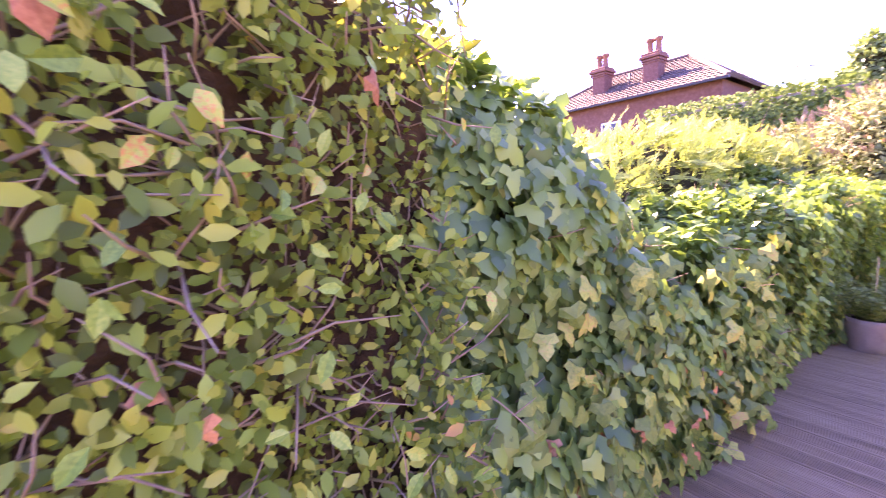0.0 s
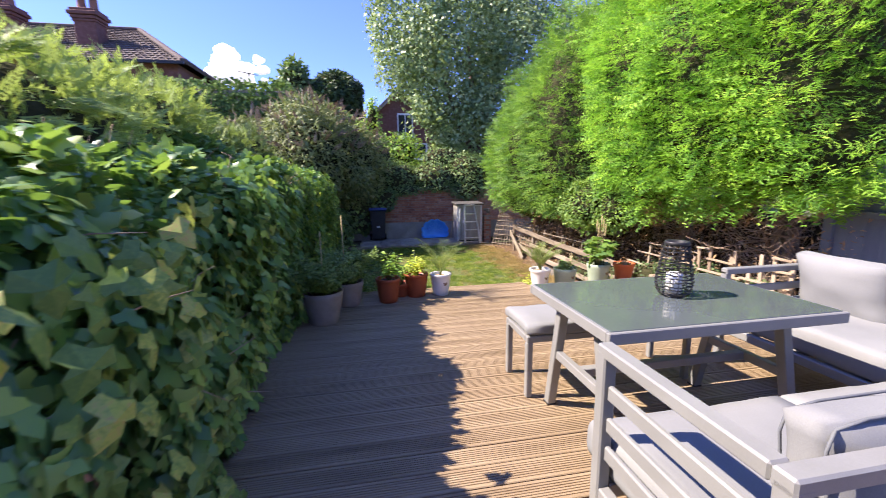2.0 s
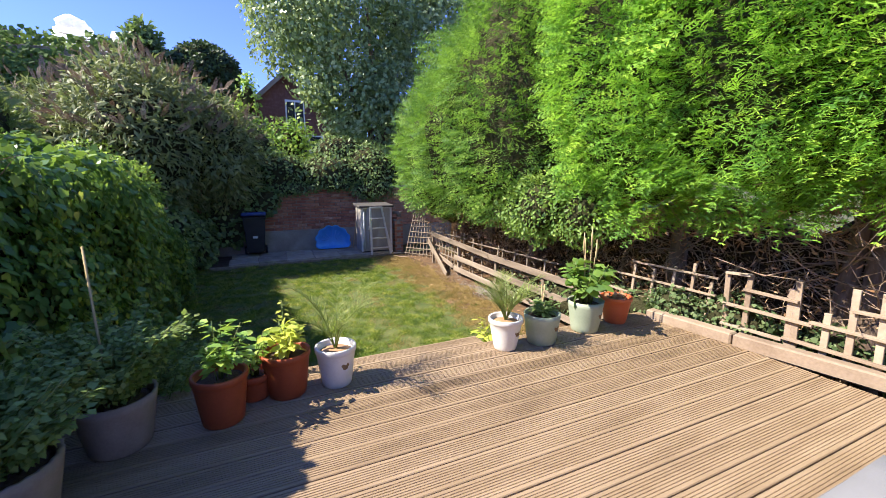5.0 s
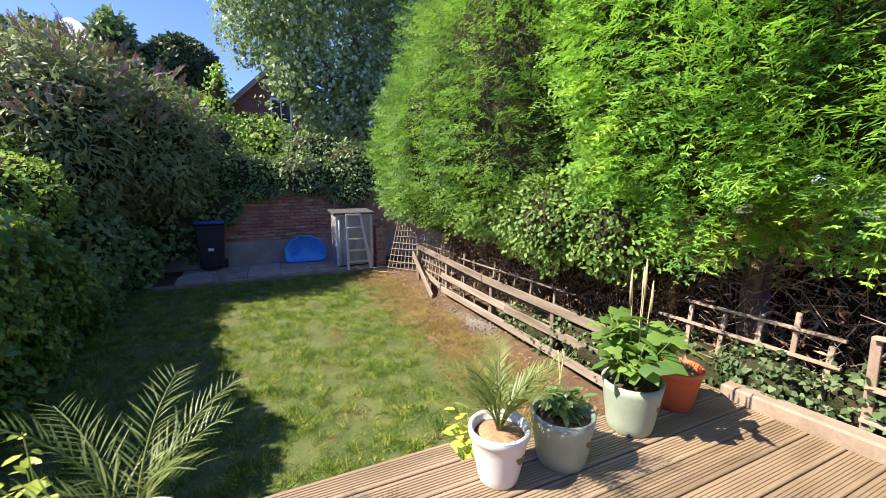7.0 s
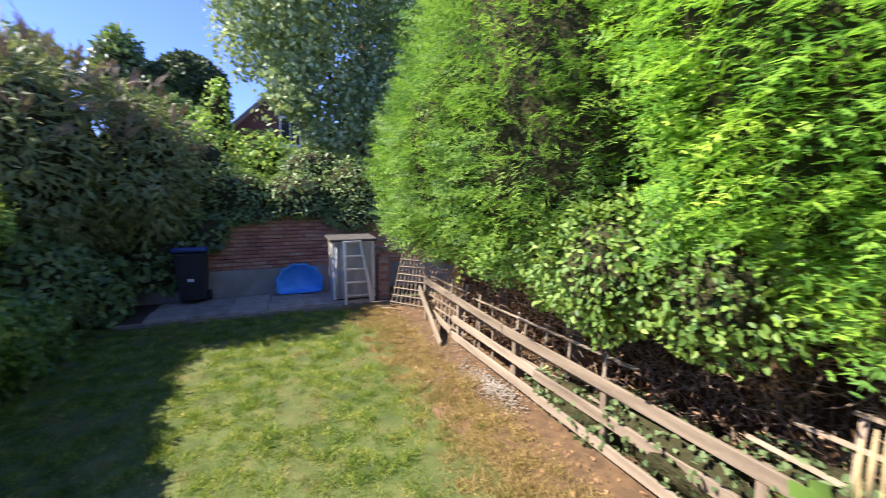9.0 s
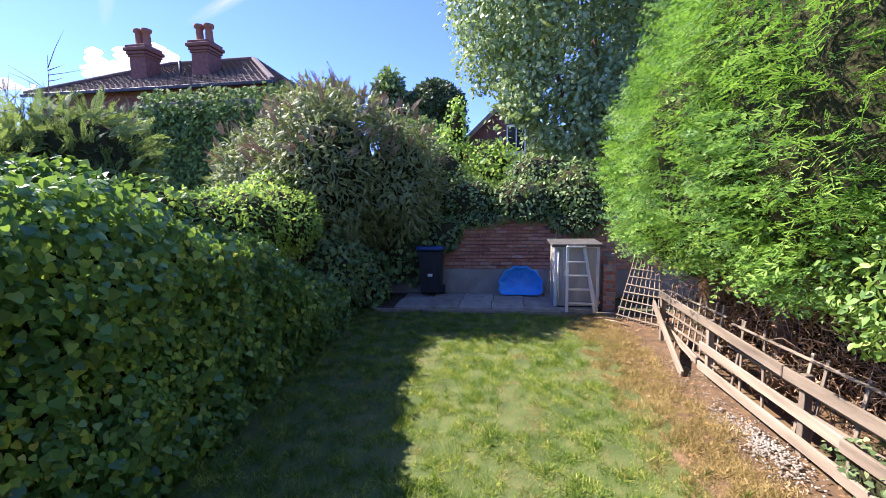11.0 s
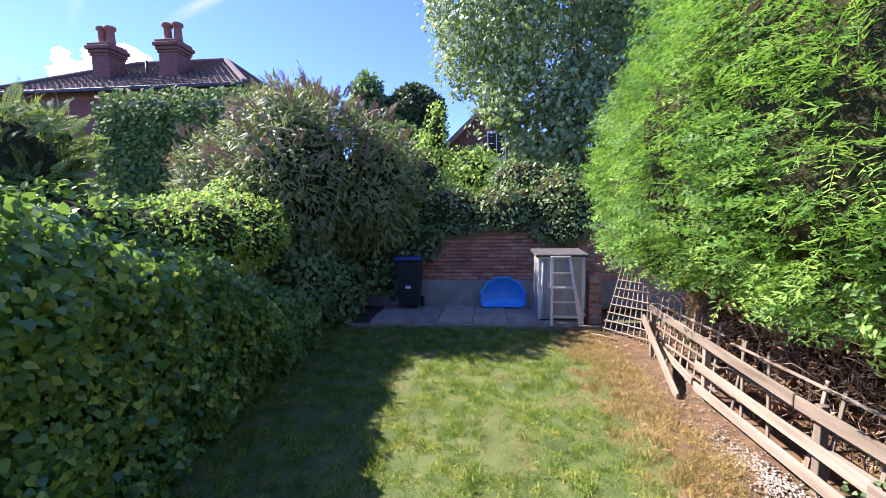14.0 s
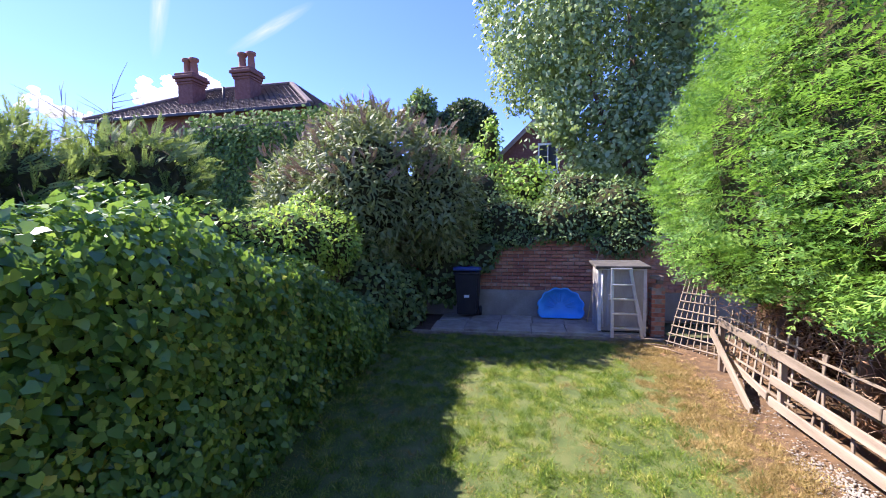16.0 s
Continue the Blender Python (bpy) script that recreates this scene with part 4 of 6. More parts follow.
# fair-weather clouds far beyond the houses
CLOUD = bpy.data.materials.new("cloud_white")
CLOUD.use_nodes = True
CLOUD.node_tree.nodes["Principled BSDF"].inputs["Base Color"].default_value = (0.8, 0.8, 0.8, 1)
CLOUD.node_tree.nodes["Principled BSDF"].inputs["Roughness"].default_value = 1.0
CLOUD.node_tree.nodes["Principled BSDF"].inputs["Emission Color"].default_value = (0.95, 0.97, 1.0, 1)
CLOUD.node_tree.nodes["Principled BSDF"].inputs["Emission Strength"].default_value = 0.19
M["cloud"] = CLOUD


def cloud(az, el, wide, high, label, seed):
    r = np.random.default_rng(seed)
    D = 900.0
    a, b = radians(az), radians(el)
    at = Vector((D * math.cos(a) * math.cos(b), D * math.sin(a) * math.cos(b), D * math.sin(b)))
    bm = bmesh.new()
    side, w, h = Vector((-math.sin(a), math.cos(a), 0)), D * math.tan(radians(wide / 2)), D * math.tan(radians(high))
    crest = [r.uniform(-0.7, 0.7) for _ in range(3)]
    for i in range(90):
        u = float(np.clip(r.normal() * 0.45, -1, 1))
        top = max(0.12, max(1 - 2.2 * abs(u - c) for c in crest)) * (1 - 0.6 * u * u)
        lift = top * r.random() ** 0.7
        rad = h * r.uniform(0.07, 0.19) * (1.15 - 0.6 * abs(u))
        res = bmesh.ops.create_icosphere(bm, subdivisions=2, radius=rad)
        c = side * (u * w) + Vector((0, 0, lift * h * 0.85)) + Vector((math.cos(a), math.sin(a), 0)) * r.normal() * h * 0.2
        for v in res["verts"]:
            k = v.co * (1 + 0.4 * noise.noise((v.co + c) * (2.2 / rad)))
            v.co = Vector((k.x * 1.25, k.y * 1.25, k.z * 0.8)) + c
    ob = part("backdrop", bm, "cloud", None, "", True)
    ob.location = at
    tagged(ob, label, "cloud", kind="structure")


cloud(15.0, 11.6, 10.0, 4.2, "white fair-weather cloud low above the houses", 11)
cloud(44.8, 13.6, 4.5, 4.2, "white cloud behind the house chimneys", 12)
cloud(40.2, 13.6, 4.8, 4.8, "white cloud between the house chimneys", 14)
cloud(54.0, 11.6, 5.5, 2.6, "small white cloud above the hedge", 13)

WISP = bpy.data.materials.new("thin_high_cloud")
WISP.use_nodes = True
n_, l_ = WISP.node_tree.nodes, WISP.node_tree.links
n_.clear()
tc_, mp_, gr_, no_ = n_.new("ShaderNodeTexCoord"), n_.new("ShaderNodeMapping"), n_.new("ShaderNodeTexGradient"), n_.new("ShaderNodeTexNoise")
gr_.gradient_type = "SPHERICAL"
no_.inputs["Scale"].default_value, no_.inputs["Detail"].default_value = 2.6, 5
mul_ = n_.new("ShaderNodeMath")
mul_.operation = "MULTIPLY"
mix_, tr_, em_, out_ = n_.new("ShaderNodeMixShader"), n_.new("ShaderNodeBsdfTransparent"), n_.new("ShaderNodeEmission"), n_.new("ShaderNodeOutputMaterial")
em_.inputs["Color"].default_value, em_.inputs["Strength"].default_value = (0.92, 0.96, 1.0, 1), 0.26
l_.new(tc_.outputs["Object"], gr_.inputs[0])
l_.new(tc_.outputs["Object"], no_.inputs["Vector"])
l_.new(gr_.outputs[1], mul_.inputs[0])
l_.new(no_.outputs[0], mul_.inputs[1])
l_.new(mul_.outputs[0], mix_.inputs[0])
l_.new(tr_.outputs[0], mix_.inputs[1])
l_.new(em_.outputs[0], mix_.inputs[2])
l_.new(mix_.outputs[0], out_.inputs[0])
M["wisp"] = WISP


def wisp(az, el, long, wide, lean, label):
    """A streak of high thin cloud: az, el of its middle, its half length and half width in degrees, its lean from upright."""
    a, b, D = radians(az), radians(el), 1200.0
    at = Vector((math.cos(a) * math.cos(b), math.sin(a) * math.cos(b), math.sin(b))) * D
    bm = bmesh.new()
    bmesh.ops.create_grid(bm, x_segments=8, y_segments=24, size=1.0)
    for v in bm.verts:
        v.co.x += 0.25 * math.sin(v.co.y * 2.2)
    ob = part("backdrop", bm, "wisp")
    ob.matrix_basis = look(at, (0, 0, 1.4), lean) @ Matrix.Diagonal((D * math.tan(radians(wide)), D * math.tan(radians(long)), 1, 1))
    tagged(ob, label, "cloud", kind="structure")


wisp(44.5, 24.0, 6.0, 0.9, 8, "faint white contrail high in the sky")
wisp(33.0, 23.5, 6.0, 0.8, 55, "thin streak of high white cloud")

# ivy-clad wall or outbuilding beyond the left-hand gardens
ivw = empty("ivy_covered_wall", (17.6, 5.9, LAWN_Z), "high wall wholly covered with dark green ivy", "wall")
boxpart("wall_body", (0.5, 6.6, 5.15), (0.25, 0, 2.575), "mortar", ivw)
n = 17000
P = np.stack([rng.uniform(-0.22, 0.02, n), rng.uniform(-3.35, 3.3, n), 5.5 * rng.random(n) ** 0.8], axis=1)
P[:, 0] += lumps(P, 0.14, 1.3) - 0.04
k = P[:, 2] > 5.0
P[k, 0] = rng.uniform(-0.25, 0.7, k.sum())
P[:, 2] += lumps(P * np.array([1, 1, 0]), 0.16, 1.6) * (P[:, 2] > 4.4)
leaves("ivy", P, unit(rand_dirs(n) * 0.6 + np.array([-0.3, 0, -0.8])), unit(np.array([-1.0, 0, 0.35]) + rand_dirs(n) * 0.5), 0.115 * rng.uniform(0.6, 1.2, n), IVY6, "ivywall", ivw)


# ---------------------------------------------------------------- far houses
def window(parent, at, w, h, facing=-1):
    """A sash window on a wall that faces -x."""
    x, y, z = at
    f = boxpart("window", (0.10, w, h), (x, y, z), "whitepaint", parent, "white painted window")
    for dy in (-1, 1):
        boxpart("pane", (0.03, w * 0.40, h * 0.84), (facing * 0.045, dy * w * 0.225, 0), "pane", f, bevel=0.0)
    boxpart("sill", (0.22, w * 1.12, 0.09), (facing * 0.05, 0, -h / 2 - 0.04), "whitepaint", f)
    return f


def tiled_plane(name, a, b, c, d, rows, parent):
    """A roof slope from eave a-b up to ridge d-c, in stepped courses of tiles."""
    a, b, c, d = (Vector(p) for p in (a, b, c, d))
    nrm = (b - a).cross(d - a).normalized()
    if nrm.z < 0:
        nrm = -nrm
    bm = bmesh.new()
    for i in range(rows):
        s, t = i / rows, (i + 1) / rows
        l0, r0 = a.lerp(d, s), b.lerp(c, s)
        l1, r1 = a.lerp(d, t), b.lerp(c, t)
        cols = max(1, int((r0 - l0).length / 0.30))
        for j in range(cols):
            u, v = j / cols + 0.004, (j + 1) / cols - 0.004
            h = 0.075 + 0.012 * ((i * 7 + j * 13) % 5) / 5
            q = [l0.lerp(r0, u) + nrm * h, l0.lerp(r0, v) + nrm * h, l1.lerp(r1, v) + nrm * 0.02, l1.lerp(r1, u) + nrm * 0.02]
            w = [bm.verts.new(p) for p in q]
            e0, e1 = bm.verts.new(q[0] - nrm * 0.08), bm.verts.new(q[1] - nrm * 0.08)
            bm.faces.new(w)
            bm.faces.new((w[0], e0, e1, w[1]))
    return part(name, bm, "roof", parent)


def chimney(parent, x, y, z0, z1, w, pots):
    st = boxpart("chimney", (w, w, z1 - z0), (x, y, (z0 + z1) / 2), "housebrick", parent, "red brick chimney stack", bevel=0.02)
    h = (z1 - z0) / 2
    for k, (g, dz, t) in enumerate(((0.10, -0.46, 0.10), (0.18, -0.32, 0.14), (0.34, -0.15, 0.16), (0.20, 0.0, 0.14))):
        boxpart("corbel", (w + g, w + g, t), (0, 0, h + dz), "housebrick", st, bevel=0.02)
    for dy in pots:
        pb = lathe([(0.20, 0), (0.24, 0.05), (0.19, 0.10), (0.16, 0.72), (0.24, 0.76), (0.25, 0.90), (0.17, 0.93)], 14)
        p = part("chimney_pot", pb, "potclay", st, "", True)
        p.location = (0, dy, h + 0.06)


hx, hy = 28.5, 14.6
house = empty("house", (hx, hy, LAWN_Z), "red brick house with a hipped tile roof and two chimneys", "house")
EV, RD = 7.5, 10.25
boxpart("wall", (9.0, 12.0, EV), (0, 0, EV / 2), "housebrick", house, bevel=0.0)
A, B, C, D = (-4.9, -6.4, EV), (-4.9, 6.4, EV), (4.9, 6.4, EV), (4.9, -6.4, EV)
R0, R1 = (0, -2.6, RD), (0, 2.6, RD)
for nm, q in (("roof", (A, B, R1, R0)), ("roof", (C, D, R0, R1)), ("roof", (D, A, R0, R0)), ("roof", (B, C, R1, R1))):
    tiled_plane(nm, q[0], q[1], q[2], q[3], 16, house)
    bm = bmesh.new()
    bm.faces.new([bm.verts.new(p) for p in (q if q[2] != q[3] else q[:3])])
    part("roof_deck", bm, "roof", house)
for a_, b_ in ((A, R0), (D, R0), (B, R1), (C, R1), (R0, R1)):
    bar("ridge_tile", Vector(a_) + Vector((0, 0, 0.08)), Vector(b_) + Vector((0, 0, 0.08)), 0.26, 0.16, "roof", house, bevel=0.04)
chimney(house, -2.6, -1.6, 7.9, 10.15, 0.92, (-0.26, 0.26))
chimney(house, -2.6, 1.85, 7.9, 10.15, 0.92, (-0.22, 0.22))
tubes("soil_pipe", [(np.array([(-2.4, 0.05, 8.2), (-2.4, 0.05, 9.55)]), np.array([0.07, 0.07]))], "black_wire", house)
for dy in (-3.5, 0, 3.5):
    window(house, (-4.5, dy, 5.6), 1.3, 1.5)
boxpart("gutter", (0.14, 12.9, 0.13), (-4.98, 0, EV - 0.05), "black_wire", house)

gable = empty("house", (28.4, -2.15, LAWN_Z), "red brick gabled house seen through the tree", "house")
bm = bmesh.new()
prof = [(-3.6, 0), (3.6, 0), (3.6, 4.0), (0, 7.4), (-3.6, 4.0)]
fr = [bm.verts.new((0, y, z)) for y, z in prof]
bk = [bm.verts.new((8, y, z)) for y, z in prof]
bm.faces.new(fr)
bm.faces.new(bk[::-1])
for i in range(5):
    bm.faces.new((fr[i], bk[i], bk[(i + 1) % 5], fr[(i + 1) % 5]))
bmesh.ops.recalc_face_normals(bm, faces=bm.faces)
part("wall", bm, "housebrick", gable)
for sgn in (-1, 1):
    tiled_plane("roof", (-0.35, sgn * 4.0, 3.68), (8.3, sgn * 4.0, 3.68), (8.3, 0, 7.46), (-0.35, 0, 7.46), 14, gable)
    bar("bargeboard", (-0.36, sgn * 4.0, 3.65), (-0.36, 0, 7.43), 0.06, 0.22, "oldwood", gable)
window(gable, (-0.02, -0.45, 5.35), 1.0, 1.5)
window(gable, (-0.02, -1.1, 3.75), 1.5, 1.0)
window(gable, (-0.02, -2.4, 3.0), 1.1, 1.1)
aer = empty("aerial", (28.4, 6.5, 4.0), "thin television aerial on a pole", "aerial")
tubes("mast", [(np.array([(0, 0, -4.6), (0, 0, 3.6)]), np.array([0.03, 0.025]))], "black_wire", aer, sides=5)
tubes("boom", [(np.array([(0, -0.5, 3.5), (0, 0.6, 3.7)]), np.array([0.02, 0.02]))], "black_wire", aer, sides=5)


# ---------------------------------------------------------------- fences and trellis
fence = empty("fence", (0, 0, 0), "tall slate-grey painted board fence with a capping rail", "fence", kind="structure")
FX1, FX0 = 4.62, -2.4
nbd = int((FX1 - FX0) / 0.125)
fb = bmesh.new()
box(fb, (0.1247, 0.022, 2.16), (0, 0, 0), None, 0.0012)
fme = bpy.data.meshes.new("board")
fb.to_mesh(fme)
fb.free()
fme.materials.append(M["fencegrey"])
for i in range(nbd):
    o = link("board", fme, None, fence)
    o.location = (FX1 - 0.125 * (i + 0.5), -4.272 + 0.0012 * (i % 2), 0.48 + 0.004 * math.sin(i * 3.1))
boxpart("capping", (FX1 - FX0 + 0.06, 0.085, 0.06), ((FX0 + FX1) / 2, -4.268, 1.605), "fencegrey", fence, bevel=0.006)
boxpart("rail", (FX1 - FX0, 0.042, 0.062), ((FX0 + FX1) / 2, -4.238, 1.055), "fencegrey", fence, bevel=0.006)
boxpart("rail", (FX1 - FX0, 0.042, 0.062), ((FX0 + FX1) / 2, -4.238, 0.30), "fencegrey", fence, bevel=0.006)
boxpart("post", (0.09, 0.09, 2.24), (FX1 + 0.035, -4.27, 0.49), "fencegrey", fence, bevel=0.006)

kerb = empty("sleeper_edge", (0, 0, 0), "pale weathered timber beam edging the deck", "beam")
bar("beam", (4.28, -3.93, 0.045), (5.60, -3.74, 0.045), 0.10, 0.11, "trelwood", kerb, bevel=0.012)
bar("beam", (5.62, -3.76, 0.04), (6.36, -3.70, 0.03), 0.11, 0.10, "trelwood", kerb, bevel=0.012)


def trellis(name, origin, along, height_dir, length, xs, zs, ext, label, w=0.03, t=0.018, wood="trelwood", jitter=0.01, fan=0.0):
    """A lattice: uprights at xs and cross slats at zs, in a plane given by two directions."""
    o, u, v = Vector(origin), Vector(along).normalized(), Vector(height_dir).normalized()
    nrm = u.cross(v)
    e = empty(name, o, label, "trellis")
    for x in xs:
        x0, h0, h1 = x if isinstance(x, tuple) else (x, ext[0], ext[1])
        j = rng.normal() * jitter
        bar("upright", u * x0 + v * h0, u * (x0 + j + fan * (length / 2 - x0)) + v * h1, w, t, wood, e, bevel=0.002)
    for z in zs:
        z0, a0, a1 = z if isinstance(z, tuple) else (z, 0, length)
        j = rng.normal() * jitter
        bar("slat", u * a0 + v * z0 + nrm * t * 1.05, u * a1 + v * (z0 + j) + nrm * t * 1.05, w, t, wood, e, bevel=0.002)
    return e


trellis("trellis", (5.80, -3.90, 0), (-1, 0, 0), (0, 0, 1), 1.2,
        [(0.02, 0.0, 0.54), (0.17, 0.05, 0.55), (0.475, 0.0, 0.505), (0.515, 0.0, 0.575), (0.69, 0.0, 0.39), (0.825, 0.0, 0.595), (0.975, 0.0, 0.60), (1.13, 0.0, 0.61)],
        [(0.10, 0, 0.45), (0.13, 0.45, 1.16), (0.275, 0, 0.62), (0.30, 0.60, 1.16), (0.43, 0.15, 0.52), (0.45, 0.82, 1.16), (0.54, 0, 0.19), (0.59, 0.95, 1.15)], (0, 0.5), "low square garden trellis of faded timber by the deck", 0.042, 0.02)
trellis("trellis", (7.15, -3.92, -0.36), (-1, -0.03, -0.03), (0, -0.12, 1), 1.2, [0.35, 0.55, (0.78, 0.05, 0.85), (0.98, 0.0, 0.92), 1.14], [(0.28, 0, 1.25), (0.46, -0.1, 1.25), (0.64, 0.1, 1.2), (0.80, 0.3, 1.2)], (0.05, 0.78),
        "broken leaning timber trellis beside the deck", 0.03, 0.018, jitter=0.025)

brk = empty("post_and_rail_fence", (0, 0, 0), "broken low timber rail fence, silvered and sagging", "fence")
Y = -3.86
for a_, b_, w_ in (((12.15, Y, 0.07), (9.62, Y + 0.02, 0.00), 0.10), ((9.60, Y + 0.025, 0.0), (6.95, Y - 0.03, -0.02), 0.10), ((10.92, Y + 0.03, -0.24), (9.0, Y + 0.03, -0.245), 0.095), ((9.0, Y + 0.05, -0.245), (7.2, Y + 0.0, -0.25), 0.095),
                   ((12.1, Y + 0.02, -0.30), (10.95, Y + 0.04, -0.44), 0.09), ((10.9, Y + 0.05, -0.46), (9.0, Y + 0.05, -0.45), 0.10), ((9.0, Y + 0.06, -0.45), (7.35, Y + 0.03, -0.47), 0.09)):
    bar("rail", a_, b_, 0.028, w_, "oldwood", brk, bevel=0.006)
for x, h in ((12.15, 0.72), (10.86, 0.66), (9.45, 0.64), (8.2, 0.62), (7.1, 0.62)):
    bar("post", (x, Y - 0.045, LAWN_Z - 0.03), (x + 0.02, Y - 0.05, LAWN_Z + h), 0.06, 0.06, "oldwood", brk)
trellis("trellis", (12.2, -3.925, LAWN_Z), (-1, 0, 0), (0, -0.1, 1), 1.5, [0.1 + 0.16 * k for k in range(9)], [(0.12 + 0.15 * k) for k in range(5)], (0.0, 0.84), "square timber lattice standing behind the rail fence", 0.03, 0.016, "oldwood", jitter=0.015)
trellis("trellis", (10.6, -3.93, LAWN_Z), (-1, 0, 0), (0, -0.1, 1), 2.6, [0.12, 0.28, 0.62, 1.0, 1.15, 1.5, 1.9, 2.3], [0.28, 0.47, 0.70], (0.0, 0.78), "gappy timber lattice behind the rail fence", 0.03, 0.016, "oldwood", jitter=0.05)
trellis("leaning_trellis", (13.25, -3.58, LAWN_Z), (-0.72, -0.55, 0.0), (0.10, -0.17, 1.0), 0.80, [(0.02 + 0.105 * k, -0.02, 1.10 - 0.03 * k) for k in range(8)], [(0.07 + 0.135 * k, 0.03 * k * 0.8, 0.80 - 0.03 * k * 0.8) for k in range(7)], (0, 1.1),
        "pale lattice panel leaning beside the brick pier", 0.026, 0.014, "oldwood", 0.008, 0.35)
pl = empty("loose_plank", (10.86, -3.63, LAWN_Z), "loose grey plank leaning against the rail fence", "plank")
bar("board", (0, 0, 0.02), (1.35, -0.17, 0.52), 0.03, 0.11, "oldwood", pl, bevel=0.005)

# ---------------------------------------------------------------- back wall and paving
WX = 14.72
wall = empty("wall_east", (0, 0, 0), "old red brick garden wall with a grey rendered foot", "wall", kind="structure")
boxpart("wall_body", (0.22, 9.4, 1.62), (WX + 0.14, -1.2, 0.22), "mortar", wall, bevel=0.0)
boxpart("render_foot", (0.06, 9.4, 0.56), (WX + 0.01, -1.2, -0.27), "render_low", wall, bevel=0.015)
bm = bmesh.new()
box(bm, (0.06, 0.208, 0.062), (0, 0, 0), None, 0.005)
brick_me = bpy.data.meshes.new("brick")
bm.to_mesh(brick_me)
bm.free()
brick_me.materials.append(M["brick"])
rest_v, rest_f = [], []
for row in range(14):
    z = 0.045 + row * 0.0745
    for c in range(42):
        y = 3.4 - 0.22 * c - (0.11 if row % 2 else 0)
        dx = rng.normal() * 0.006 + (0.012 if row in (3, 6, 8, 11) else 0)
        if -3.5 < y < 0.95:
            o = link("brick", brick_me, None, wall)
            o.location = (WX + 0.012 - dx, y + rng.normal() * 0.004, z)
            o.rotation_euler = (rng.normal() * 0.012, 0, rng.normal() * 0.01)
        else:
            k = len(rest_v)
            for sx in (-0.03, 0.03):
                for sy, sz in ((-0.104, -0.031), (0.104, -0.031), (0.104, 0.031), (-0.104, 0.031)):
                    rest_v.append((WX + 0.012 - dx + sx, y + sy, z + sz))
            rest_f += [tuple(k + i for i in q) for q in ((3, 2, 1, 0), (4, 5, 6, 7), (0, 1, 5, 4), (1, 2, 6, 5), (2, 3, 7, 6), (3, 0, 4, 7))]
o = link("bricks", np_mesh("bricks", rest_v, rest_f), "brick", wall)
o["kind"] = "stuff"
boxpart("coping", (0.30, 9.4, 0.05), (WX + 0.12, -1.2, 1.075), "mortar", wall, bevel=0.012)

paving = empty("paving", (0, 0, 0), "pale concrete slab paving below the brick wall", "paving", kind="structure")
bm = bmesh.new()
box(bm, (0.60, 0.595, 0.05), (0, 0, 0), None, 0.007)
slab_me = bpy.data.meshes.new("slab")
bm.to_mesh(slab_me)
bm.free()
slab_me.materials.append(M["slab"])
for i in range(2):
    for j in range(6):
        o = link("slab", slab_me, None, paving)
        o.location = (13.74 + 0.61 * i, 0.45 - 0.605 * j - 0.4 - 0.03 * i, -0.535 + 0.004 * rng.normal())
        o.rotation_euler = (rng.normal() * 0.006, rng.normal() * 0.006, rng.normal() * 0.008)
boxpart("bedding", (1.30, 4.5, 0.06), (14.05, -1.5, -0.582), "soil", paving, bevel=0.0)
boxpart("edging", (0.05, 4.3, 0.07), (13.39, -1.45, -0.575), "oldwood", paving)


# ---------------------------------------------------------------- things by the wall
wb = empty("wheelie_bin", (14.42, -0.22, -0.51), "black wheelie bin with a dark blue lid by the wall", "bin")
bm = bmesh.new()
lo = [bm.verts.new(p) for p in ((-0.2, -0.19, 0.08), (0.2, -0.19, 0.08), (0.2, 0.19, 0.08), (-0.2, 0.19, 0.08))]
hi = [bm.verts.new(p) for p in ((-0.25, -0.24, 0.92), (0.25, -0.24, 0.92), (0.25, 0.24, 0.92), (-0.25, 0.24, 0.92))]
bm.faces.new(lo[::-1])
bm.faces.new(hi)
for i in range(4):
    bm.faces.new((lo[i], lo[(i + 1) % 4], hi[(i + 1) % 4], hi[i]))
bmesh.ops.bevel(bm, geom=list(bm.edges), offset=0.025, segments=2, affect="EDGES")
part("body", bm, "binblack", wb)
boxpart("rim", (0.54, 0.52, 0.05), (0, 0, 0.92), "binblack", wb, bevel=0.012)
bm = bmesh.new()
box(bm, (0.56, 0.54, 0.09), (0, 0, 0.985), Matrix.Rotation(radians(5), 4, "Y"), 0.035, 3)
part("lid", bm, "binblue", wb, "dark blue lid", True)
bar("handle", (0.29, -0.2, 0.97), (0.29, 0.2, 0.97), 0.03, 0.03, "binblack", wb)
boxpart("label_plate", (0.006, 0.10, 0.055), (-0.232, 0.0, 0.46), "whitepaint", wb, "pale printed sticker", bevel=0.001)
for sy in (-1, 1):
    w = part("wheel", lathe([(0.0, -0.025), (0.09, -0.025), (0.10, 0), (0.09, 0.025), (0.0, 0.025)], 18), "binblack", wb, "", True)
    w.matrix_basis = pose(0.17, sy * 0.23, 0.10, 90, 0, 0)

